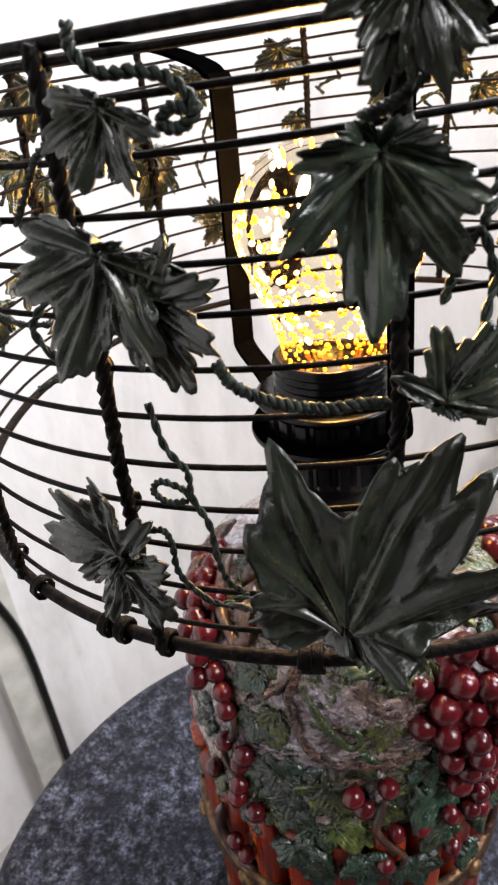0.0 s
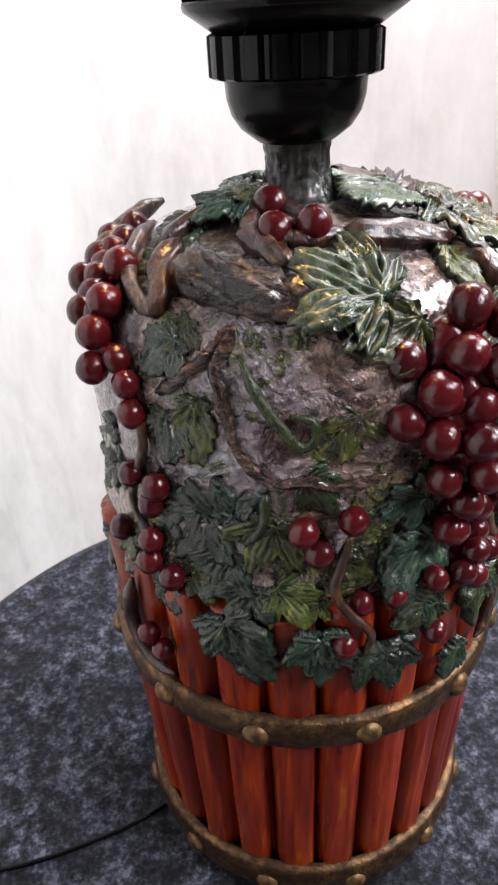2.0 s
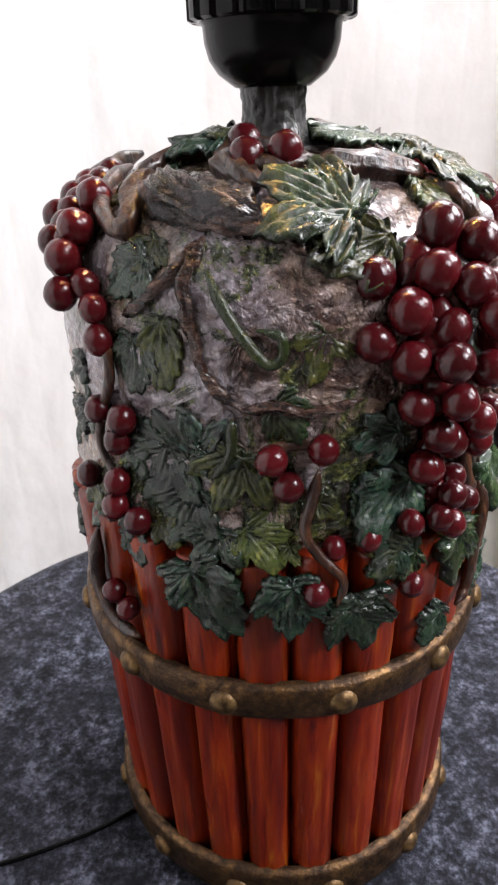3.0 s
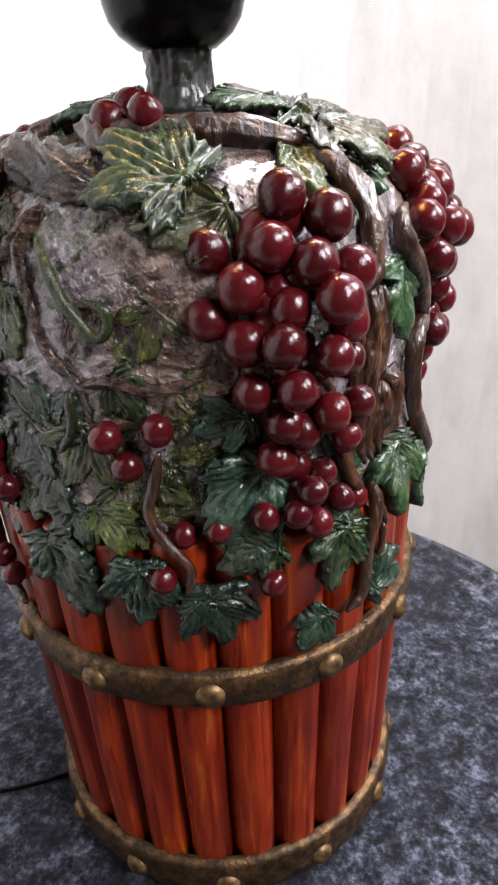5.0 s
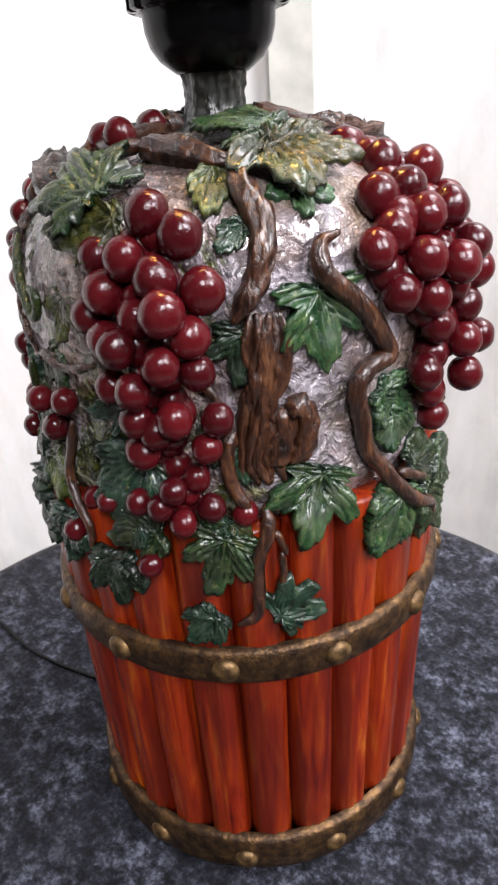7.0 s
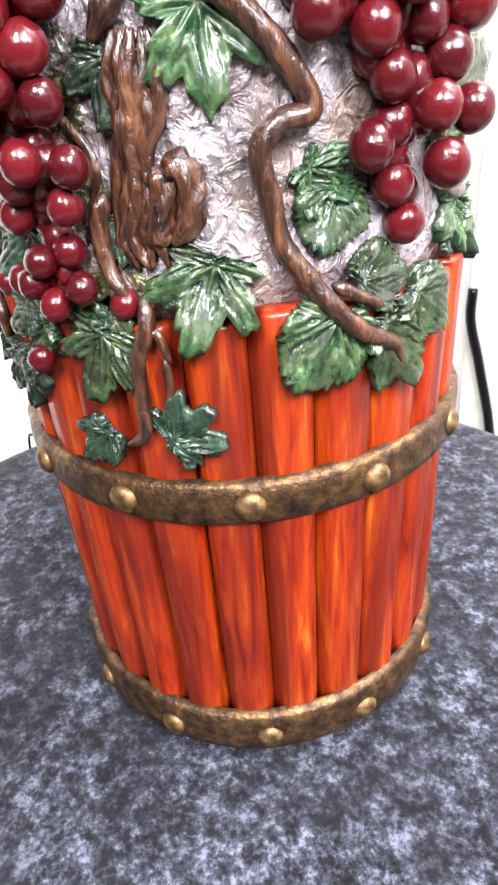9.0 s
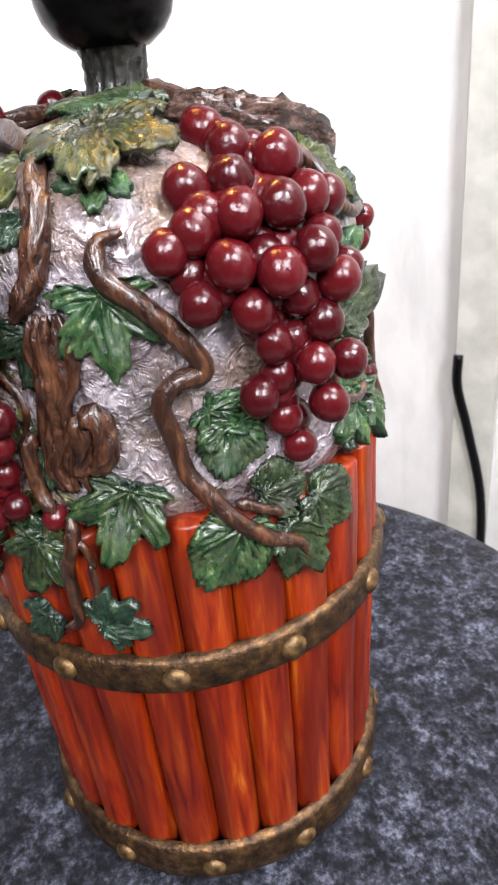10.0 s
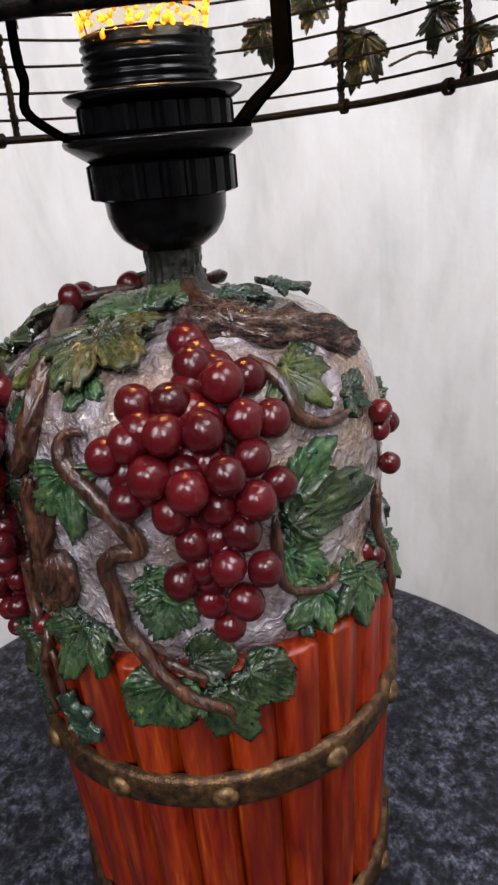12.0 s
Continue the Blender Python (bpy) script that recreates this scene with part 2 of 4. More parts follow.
LEAF_OLIVE = mat_leaf("olive_leaf_paint", (0.008, 0.014, 0.004), (0.034, 0.047, 0.009), (0.13, 0.135, 0.030), 0.22, 0.25)
# Dark brown for the unseen walls and ceiling, to keep reflections on the lamp low.
DIM = mat_plain("dark_unseen_room", (0.075, 0.06, 0.05), 0.8, 0, 20, 0.0, 0.1)
NECK = mat_leaf("mossy_neck_paint", (0.004, 0.005, 0.003), (0.010, 0.012, 0.006), (0.060, 0.062, 0.024), 0.3, 0.35)
LEAF_METAL = mat_leaf("patina_metal_leaf", (0.007, 0.011, 0.007), (0.020, 0.031, 0.019), (0.070, 0.066, 0.030), 0.26, 0.35, 0.6, 0.15, 0.35)
BLACK = mat_plain("black_bakelite", (0.002, 0.002, 0.0024), 0.22, 0.0, 200, 0.0, 0.3, 0.3, 0.16)
PATINA = mat_plain("green_patina_wire", (0.014, 0.019, 0.015), 0.45, 0.0, 500, 0.0, 0.7, 0.9, 0.12)
WIRE = mat_plain("rusted_dark_wire", (0.0042, 0.003, 0.0026), 0.5, 0.0, 500, 0.0, 0.8, 0.9, 0.05)
FRAME = mat_plain("black_painted_steel", (0.0005, 0.0005, 0.0006), 0.7, 0.0, 300, 0.0, 0.3, 0.3, 0.0)
FOOT = mat_plain("black_felt", (0.012, 0.012, 0.012), 0.9)
VELVET, PLASTER = mat_velvet(), mat_plaster()
WOOD = mat_plain("brown_table_wood", (0.12, 0.07, 0.04), 0.5, 0, 40)
FLOOR = mat_plain("grey_floor_tile", (0.30, 0.28, 0.26), 0.5, 0, 12)
TRIM = mat_plain("grey_painted_trim", (0.42, 0.42, 0.38), 0.6, 0, 25, 0.0, 0.15)


# ---- mesh helpers ----
def mesh_of(name, verts, faces, mat, smooth=True):
    me = bpy.data.meshes.new(name)
    me.from_pydata([tuple(v) for v in verts], [], faces)
    me.update()
    if smooth:
        me.shade_smooth()
    me.materials.append(mat)
    return me


def put(name, me, parent=None, label=""):
    ob = new(name, me)
    if parent is not None:
        ob.parent = parent
    if label:
        ob["label"] = label
    return ob


def thing(name, label, category, group="", kind="", at=(0, 0, 0)):
    ob = new(name)
    ob.location = at
    return tagged(ob, label, category, group, kind)


def revolve(profile, n=96, wobble=None):
    """Verts and faces of a turned shape; profile rows are radius, height from the bottom up."""
    verts, faces = [], []
    for i, (r, z) in enumerate(profile):
        for k in range(n):
            a = 2 * math.pi * k / n
            rr = r + (wobble(a, z, i) if wobble else 0)
            verts.append((rr * math.cos(a), rr * math.sin(a), z))
    for i in range(len(profile) - 1):
        for k in range(n):
            j = (k + 1) % n
            faces.append((i * n + k, i * n + j, (i + 1) * n + j, (i + 1) * n + k))
    faces.append(tuple(range(n - 1, -1, -1)))
    faces.append(tuple((len(profile) - 1) * n + k for k in range(n)))
    return verts, faces


def tube(points, radius, sides=8, closed=False, twist=0.0, lump=0.0, seed=0, groove=0.0):
    """A round bar along points; radius is a number or a function of 0..1."""
    pts = [Vector(p) for p in points]
    n = len(pts)
    verts, faces = [], []
    side = None
    for i, p in enumerate(pts):
        a, b = pts[(i - 1) % n] if closed or i else pts[0], pts[(i + 1) % n] if closed or i < n - 1 else pts[-1]
        d = (b - a).normalized()
        if side is None:
            side = d.orthogonal().normalized()
        side = (side - d * side.dot(d)).normalized()
        up = d.cross(side)
        r = radius(i / max(1, n - 1)) if callable(radius) else radius
        for k in range(sides):
            w = 2 * math.pi * k / sides + twist * i
            rr = r * (1 + lump * noise.noise(Vector((p.x * 300 + seed, p.y * 300 + k * 1.7, p.z * 300)))) if lump else r
            if groove:
                rr *= 1 + groove * noise.noise(Vector((k * 0.6 + seed, i * 0.12, seed * 2.0))) + 0.35 * groove * noise.noise(Vector((k * 1.3, i * 0.30, seed)))
            verts.append(p + (side * math.cos(w) + up * math.sin(w)) * rr)
    rows = n if closed else n - 1
    for i in range(rows):
        j = (i + 1) % n
        for k in range(sides):
            m = (k + 1) % sides
            faces.append((i * sides + k, i * sides + m, j * sides + m, j * sides + k))
    if not closed:
        faces.append(tuple(range(sides - 1, -1, -1)))
        faces.append(tuple((n - 1) * sides + k for k in range(sides)))
    return verts, faces


def smooth_line(points, steps=8):
    """Catmull-Rom through the points."""
    p = [Vector(q) for q in points]
    p = [2 * p[0] - p[1], *p, 2 * p[-1] - p[-2]]
    out = []
    for i in range(1, len(p) - 2):
        for s in range(steps):
            t = s / steps
            out.append(0.5 * (2 * p[i] + (p[i + 1] - p[i - 1]) * t + (2 * p[i - 1] - 5 * p[i] + 4 * p[i + 1] - p[i + 2]) * t * t + (3 * p[i] - p[i - 1] - 3 * p[i + 1] + p[i + 2]) * t ** 3))
    out.append(p[-2])
    return out


def join(*pieces):
    verts, faces = [], []
    for v, f in pieces:
        base = len(verts)
        verts += list(v)
        faces += [tuple(base + i for i in face) for face in f]
    return verts, faces


def polar(angle, r, z):
    a = radians(angle)
    return Vector((r * math.cos(a), r * math.sin(a), z))


# ---- the turned shape of the lamp's base ----
OUTLINE = [(0.0706, 0.11), (0.0716, 0.14), (0.0718, 0.153), (0.0690, 0.166), (0.0672, 0.180), (0.0668, 0.208), (0.0655, 0.222), (0.0618, 0.2335), (0.0550, 0.2415), (0.0450, 0.2475), (0.0330, 0.2517), (0.0170, 0.2553), (0.0085, 0.2585), (0.0065, 0.2735)]
SHAPE = smooth_line([(r, 0, z) for r, z in OUTLINE], 10)
ALONG = [0.0]
for one, two in zip(SHAPE, SHAPE[1:]):
    ALONG.append(ALONG[-1] + (two - one).length)


def at_length(s):
    """Radius, height and outward slope of the base at a length s up its outline."""
    s = min(max(s, 0.0), ALONG[-1] - 1e-6)
    i = int(np.searchsorted(ALONG, s, side="right")) - 1
    i = min(max(i, 0), len(SHAPE) - 2)
    f = (s - ALONG[i]) / (ALONG[i + 1] - ALONG[i])
    p = SHAPE[i].lerp(SHAPE[i + 1], f)
    d = (SHAPE[i + 1] - SHAPE[i]).normalized()
    return p.x, p.z, (d.z, -d.x)


def length_at(z):
    return float(np.interp(z, [p.z for p in SHAPE], ALONG))


def on_base(angle, s, lift):
    """A place on the base: degrees round it, metres up its outline, metres proud of it."""
    r, z, (nr, nz) = at_length(s)
    return polar(angle, r + nr * lift, z + nz * lift)


# ---- leaves ----
def leaf_outline(phi, lobes, teeth, depth, floor=0.5, notch=0.19, point=1.35):
    """Reach of the leaf's edge in a direction; phi 0 is the tip, pi the stalk."""
    reach = 0.0
    for centre, size, width in lobes:
        d = (phi - centre + math.pi) % (2 * math.pi) - math.pi
        reach = max(reach, size * (1 - (abs(d) / width) ** point * depth) if abs(d) < width else 0.0)
    turned = abs((phi + math.pi) % (2 * math.pi) - math.pi) / math.pi
    reach = max(reach, floor * (1.05 - 0.85 * turned))
    saw = (phi * teeth / (2 * math.pi)) % 1.0
    reach *= 1 - notch * (abs(saw - 0.35) / 0.65)
    return reach


FIVE = [(0.0, 1.0, 0.62), (0.80, 0.86, 0.58), (-0.80, 0.86, 0.58), (1.65, 0.58, 0.62), (-1.65, 0.58, 0.62)]
THREE = [(0.0, 1.0, 0.72), (1.0, 0.80, 0.70), (-1.0, 0.80, 0.70), (2.0, 0.36, 0.7), (-2.0, 0.36, 0.7)]
LANCE = [(0.0, 1.0, 0.75), (0.55, 0.66, 0.70), (-0.55, 0.66, 0.70), (1.5, 0.30, 0.8), (-1.5, 0.30, 0.8)]
MAPLE = [(0.0, 1.0, 0.56), (0.74, 0.96, 0.50), (-0.74, 0.96, 0.50), (1.45, 0.74, 0.52), (-1.45, 0.74, 0.52)]
PLAIN = [(0.0, 1.0, 0.95), (0.80, 0.72, 0.85), (-0.80, 0.72, 0.85), (1.7, 0.45, 0.75), (-1.7, 0.45, 0.75)]


BROAD = [(0.44, 0.98, 0.38), (-0.35, 0.93, 0.34), (1.12, 0.82, 0.30), (-1.15, 0.54, 0.36), (-0.62, 0.76, 0.22), (0.18, 0.95, 0.16),
         (0.68, 0.93, 0.28), (1.43, 0.70, 0.26), (-1.60, 0.43, 0.34)]
HANGING = [(0.0, 1.0, 0.52), (0.86, 0.74, 0.50), (-0.56, 0.88, 0.44), (1.5, 0.42, 0.5), (-1.1, 0.60, 0.5)]
BLADE = [(0.0, 1.0, 0.62), (0.38, 0.74, 0.55), (-0.38, 0.74, 0.55), (1.2, 0.34, 0.7), (-1.2, 0.34, 0.7)]
OVAL = [(0.0, 1.0, 1.30), (0.75, 0.80, 1.0), (-0.75, 0.80, 1.0), (1.6, 0.52, 0.9), (-1.6, 0.52, 0.9)]


def leaf_sheet(size, lobes, seed, puff, curl, rings=13, spokes=90, teeth=26, depth=0.70, floor=0.40, ribbing=0.7, notch=0.19, point=1.35):
    """Flat coordinates u, v (v towards the tip) and height w of a sculpted leaf, ring by ring."""
    rnd = random.Random(seed)
    if lobes is LANCE or lobes is BLADE:
        floor = 0.28
    if lobes is OVAL:
        depth, teeth = 0.5, 40
    stray = 0.0 if lobes is BROAD else 1.0
    bias = [1 + stray * rnd.uniform(-0.12, 0.10) for _ in lobes]
    lobes = [(c + stray * rnd.uniform(-0.08, 0.08), s * b, w) for (c, s, w), b in zip(lobes, bias)]
    phase = rnd.uniform(0, 6)
    rows = []
    for i in range(rings + 1):
        f = i / rings
        row = []
        for k in range(spokes):
            phi = 2 * math.pi * k / spokes
            reach = leaf_outline(phi, lobes, teeth, depth, floor, notch, point) * size * f
            u, v = reach * math.sin(phi), reach * math.cos(phi)
            vein = 0.0
            for c, s, w in lobes[:5]:
                d = abs((phi - c + math.pi) % (2 * math.pi) - math.pi)
                side = abs(math.sin(d)) * reach
                if d < 1.3:
                    vein = max(vein, 0.75 * math.exp(-(side / (0.04 * size)) ** 2) * (1 - 0.5 * f))
                    herring = 0.5 + 0.5 * math.sin((reach * math.cos(d) - 1.2 * side) / size * 40)
                    vein = max(vein, ribbing * herring * (1 - math.exp(-(side / (0.09 * size)) ** 2)) * min(1, 2.2 * f))
            lobe_fold = 0.5 + 0.5 * math.cos(phi * 5.8 + phase * 0.1)
            w = puff * size * (0.16 * vein + 0.10 * lobe_fold * f + 0.05 * math.sin(u / size * 7 + phase) * math.cos(v / size * 6 + phase))
            w += curl * size * (0.22 * f * f * math.sin(phi * 2 + phase) + 0.16 * f * f)
            row.append((u, v, w, vein))
        rows.append(row)
    return rows


def leaf_mesh(name, rows, place, mat, under):
    """Top face of a leaf with a rim that goes down by under; place maps u, v, w."""
    n = len(rows[0])
    verts, ribs = [place(0, 0, rows[1][0][2] * 0.5)], [1.0]
    for row in rows[1:]:
        verts += [place(*p[:3]) for p in row]
        ribs += [p[3] for p in row]
    last = rows[-1]
    verts += [place(u * 0.985, v * 0.985, (w - under) if under < 0.0015 else -0.0012) for u, v, w, _ in last]
    ribs += [0.0] * n
    count = len(rows)
    faces = [(0, 1 + (k + 1) % n, 1 + k) for k in range(n)]
    for i in range(count - 1):
        a, b = 1 + i * n, 1 + (i + 1) * n
        for k in range(n):
            j = (k + 1) % n
            faces.append((a + k, a + j, b + j, b + k))
    if under < 0.0015:
        base = len(verts)
        for row in reversed(rows[1:-1]):
            verts += [place(u, v, w - under) for u, v, w, _ in row]
            ribs += [0.0] * n
        verts.append(place(0, 0, rows[1][0][2] * 0.5 - under))
        ribs.append(0.0)
        a = 1 + (count - 1) * n
        for i in range(count - 2):
            b = base + i * n
            for k in range(n):
                j = (k + 1) % n
                faces.append((a + k, a + j, b + j, b + k))
            a = b
        faces += [(len(verts) - 1, a + k, a + (k + 1) % n) for k in range(n)]
    me = mesh_of(name, verts, [tuple(reversed(f)) for f in faces], mat)
    me.attributes.new("vein", "FLOAT", "POINT").data.foreach_set("value", ribs)
    return me


def base_leaf(parent, angle, z, size, turn, mat, lobes=FIVE, seed=0, lift=0.0012, puff=1.0, curl=0.35, label="", rings=13, spokes=90):
    """A sculpted leaf lying on the lamp's base; turn: degrees from up, clockwise as seen from outside, of its tip."""
    s0 = length_at(z)
    c, s = math.cos(radians(turn)), math.sin(radians(turn))

    def place(u, v, w):
        v += 0.06 * size
        x, y = u * c + v * s, -u * s + v * c
        r = max(0.02, at_length(s0 + y)[0])
        return on_base(angle + math.degrees(x / r), s0 + y, lift + w)

    return put("leaf", leaf_mesh("leaf", leaf_sheet(size, lobes, seed, puff, curl, rings, spokes), place, mat, 0.01), parent, label)


def crown_leaf(parent, angle, z, size, turn, mat, lobes, seed, lift, label):
    """A leaf on the shoulder that keeps its shape and droops a little towards its edge."""
    s0 = length_at(z)
    nr, nz = at_length(s0)[2]
    mid = on_base(angle, s0, lift)
    n = polar(angle, nr, nz)
    side = polar(angle + 90, 1.0, 0.0)
    up = n.cross(side)
    c, s = math.cos(radians(turn)), math.sin(radians(turn))

    def place(u, v, w):
        v -= 0.28 * size
        x, y = u * c + v * s, -u * s + v * c
        return mid + side * x + up * y + n * (w - (x * x + y * y) / 0.09)

    return put("leaf", leaf_mesh("leaf", leaf_sheet(size, lobes, seed, 0.42 if lobes is OVAL else 0.55, 0.10, 16, 120, 30, 0.62, 0.46, 0.95, 0.14), place, mat, 0.0012), parent, label)


def vine(parent, rows, radius, name="vine", lift=0.001, mat=None, taper=0.5, lump=0.16, sides=12, seed=0, groove=0.0):
    """A modelled stem lying on the base through rows of angle, height."""
    line = smooth_line([(a, z, 0) for a, z in rows], 7)
    pts = [on_base(p.x, length_at(p.y), lift + radius * 0.35) for p in line]
    blunt = (lambda f: min(1.0, 0.3 + 6 * f, 0.3 + 6 * (1 - f)))
    return put(name, mesh_of(name, *tube(pts, lambda f: radius * (1 - (1 - taper) * f) * blunt(f), sides, False, 0.06 if groove else 0.12, lump, seed, groove), mat or BARK), parent)


# ---- the room ----
def arc_wall(name, r0, r1, a0, a1, z0, z1, mat, n=48):
    verts, faces = [], []
    for k in range(n + 1):
        a = a0 + (a1 - a0) * k / n
        for r, z in ((r0, z0), (r0, z1), (r1, z1), (r1, z0)):
            verts.append(polar(a, r, z))
    for k in range(n):
        for i in range(4):
            j = (i + 1) % 4
            faces.append((4 * k + i, 4 * k + j, 4 * k + 4 + j, 4 * k + 4 + i))
    faces += [(3, 2, 1, 0), (4 * n, 4 * n + 1, 4 * n + 2, 4 * n + 3)]
    return put(name, mesh_of(name, verts, faces, mat, False))


def box(x0, y0, z0, x1, y1, z1):
    v = [(x, y, z) for z in (z0, z1) for x, y in ((x0, y0), (x1, y0), (x1, y1), (x0, y1))]
    return v, [(3, 2, 1, 0), (4, 5, 6, 7), (0, 1, 5, 4), (1, 2, 6, 5), (2, 3, 7, 6), (3, 0, 4, 7)]


FLOOR_Z, CEILING_Z, TOP_Z = -0.62, 1.75, -0.003
tagged(put("floor", mesh_of("floor", *box(-1.4, -1.4, FLOOR_Z - 0.1, 1.4, 1.4, FLOOR_Z), FLOOR, False)), "grey tiled floor under the round table", "floor", kind="structure")
# Unseen ceiling and outer walls close the room; dark so little light bounces.
tagged(put("ceiling", mesh_of("ceiling", *box(-1.4, -1.4, CEILING_Z, 1.4, 1.4, CEILING_Z + 0.1), DIM, False)), "unseen dark brown ceiling added to close the room and dull reflections", "ceiling", kind="structure")
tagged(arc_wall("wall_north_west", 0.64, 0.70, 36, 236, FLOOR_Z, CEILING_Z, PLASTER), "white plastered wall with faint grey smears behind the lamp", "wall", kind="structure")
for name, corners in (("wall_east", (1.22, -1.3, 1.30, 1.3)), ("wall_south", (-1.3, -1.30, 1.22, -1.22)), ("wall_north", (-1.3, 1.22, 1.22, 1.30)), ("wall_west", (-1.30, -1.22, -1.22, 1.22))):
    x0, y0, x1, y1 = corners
    tagged(put(name, mesh_of(name, *box(x0, y0, FLOOR_Z, x1, y1, CEILING_Z), DIM, False)), "unseen dark brown wall added to close the room and dull reflections", "wall", kind="structure")


def corner_trim(angle, name):
    """A grey painted upright edge that stands proud of the wall."""
    ob = arc_wall(name, 0.615, 0.64, angle - 4.4, angle, FLOOR_Z, CEILING_Z, TRIM, 4)
    return tagged(ob, "grey painted upright trim at the edge of the white wall", "trim", kind="structure")


corner_trim(133.9, "trim_1")
corner_trim(62.2, "trim_2")


def wall_cable(angle):
    rows = [(angle, 0.612, -0.05), (angle - 0.1, 0.610, -0.09), (angle - 1.6, 0.610, -0.15), (angle - 3.6, 0.611, -0.25), (angle - 4.0, 0.612, -0.4), (angle - 4.0, 0.612, FLOOR_Z + 0.01)]
    ob = put("power_cable", mesh_of("power_cable", *tube(smooth_line([polar(a, r, z) for a, r, z in rows], 8), 0.006, 10), BLACK))
    return tagged(ob, "thick black cable hanging against the grey trim", "cable")


wall_cable(133.6)
wall_cable(61.9)

# ---- table and cloth ----
TC = Vector((-0.0091, -0.0088, 0.0))
TR = 0.2085
table = thing("round_table", "small round brown wooden pedestal table under a velvet cloth", "table", at=(TC.x, TC.y, FLOOR_Z))
put("tabletop", mesh_of("tabletop", *revolve([(TR - 0.012, TOP_Z - 0.024 - FLOOR_Z), (TR - 0.005, TOP_Z - 0.018 - FLOOR_Z), (TR - 0.005, TOP_Z - 0.010 - FLOOR_Z), (TR - 0.010, TOP_Z - 0.005 - FLOOR_Z)], 96), WOOD), table)
put("pedestal", mesh_of("pedestal", *revolve([(0.03, 0.03), (0.036, 0.08), (0.024, 0.2), (0.03, 0.4), (0.045, TOP_Z - 0.03 - FLOOR_Z), (0.05, TOP_Z - 0.024 - FLOOR_Z)], 32), WOOD), table)
put("foot", mesh_of("foot", *revolve([(0.15, 0.0), (0.155, 0.012), (0.14, 0.022), (0.04, 0.034)], 48), WOOD), table)


def cloth_mesh():
    n, verts, faces = 180, [(TC.x, TC.y, TOP_Z)], []
    rows = [TR * f for f in (0.05, 0.12, 0.2, 0.28, 0.36, 0.44, 0.52, 0.6, 0.68, 0.76, 0.84, 0.92, 0.97)]
    for r in rows:
        for k in range(n):
            a = 2 * math.pi * k / n
            x, y = TC.x + r * math.cos(a), TC.y + r * math.sin(a)
            far = min(1.0, max(0.0, (math.hypot(x, y) - 0.078) / 0.03))
            z = TOP_Z + far * (0.0016 * noise.noise(Vector((x * 14, y * 14, 0))) + 0.0006 * noise.noise(Vector((x * 60, y * 60, 3))))
            verts.append((x, y, z))
    for r, dz in ((1.0, -0.0012), (1.008, -0.006), (1.012, -0.016), (1.016, -0.04), (1.03, -0.09), (1.045, -0.15), (1.06, -0.22)):
        for k in range(n):
            a = 2 * math.pi * k / n
            fold = 1 + min(1, -dz / 0.12) * 0.055 * math.sin(a * 17 + 0.8 * math.sin(a * 3))
            verts.append((TC.x + TR * r * fold * math.cos(a), TC.y + TR * r * fold * math.sin(a), TOP_Z + dz))
    count = len(rows) + 7
    faces += [(0, 1 + k, 1 + (k + 1) % n) for k in range(n)]
    for i in range(count - 1):
        for k in range(n):
            j = (k + 1) % n
            faces.append((1 + i * n + k, 1 + (i + 1) * n + k, 1 + (i + 1) * n + j, 1 + i * n + j))
    return mesh_of("tablecloth", verts, faces, VELVET)


cloth = tagged(put("tablecloth", cloth_mesh()), "dark grey crushed velvet cloth draped over the round table", "tablecloth")
thick = cloth.modifiers.new("thickness", "SOLIDIFY")
thick.thickness, thick.offset = 0.002, -1

# ---- the lamp's base ----
lamp = thing("table_lamp", "resin lamp shaped as vine-covered bottle in red wooden tub", "lamp", at=(0, 0, TOP_Z))
UP = -TOP_Z


def lamp_part(name, me, parent=None, label=""):
    """A part of the lamp given in room coordinates."""
    ob = put(name, me, parent or lamp, label)
    if parent is None:
        ob.location = (0, 0, UP)
    return ob


def bottle_wobble(a, z, i):
    p = Vector((math.cos(a), math.sin(a), z * 14))
    big = 0.0013 * noise.noise(p * 2.2) + 0.0009 * noise.noise(p * 5.1)
    q = Vector((math.cos(a) * bottle_rows[i][0], math.sin(a) * bottle_rows[i][0], z))
    ridge = 1 - abs(noise.noise(q * 130 + Vector((7, 3, 1))))
    crease = 1 - abs(noise.noise(q * 330 + Vector((2, 9, 4))))
    return (big + 0.0005 * (ridge ** 5 - 0.3) + 0.0003 * (crease ** 4 - 0.3)) * (1.0 if z < 0.256 else 0.45)


LOW = length_at(0.166)
bottle_rows = [(0.0640, 0.146), (0.0650, 0.156)] + [(lambda q: (q[0], q[1]))(at_length(LOW + (ALONG[-1] - LOW) * i / 210)) for i in range(211)]
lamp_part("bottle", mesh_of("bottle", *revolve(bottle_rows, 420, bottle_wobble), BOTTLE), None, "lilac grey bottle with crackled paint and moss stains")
lamp_part("tub", mesh_of("tub", *revolve([(0.0595, 0.002), (0.0605, 0.03), (0.0625, 0.10), (0.0645, 0.149), (0.058, 0.151)], 96), STAVE))
lamp_part("foot", mesh_of("foot", *revolve([(0.0600, TOP_Z + 0.0005), (0.0610, 0.001), (0.0615, 0.005)], 72), FOOT), None, "black felt foot")

# red staves
COUNT = 25


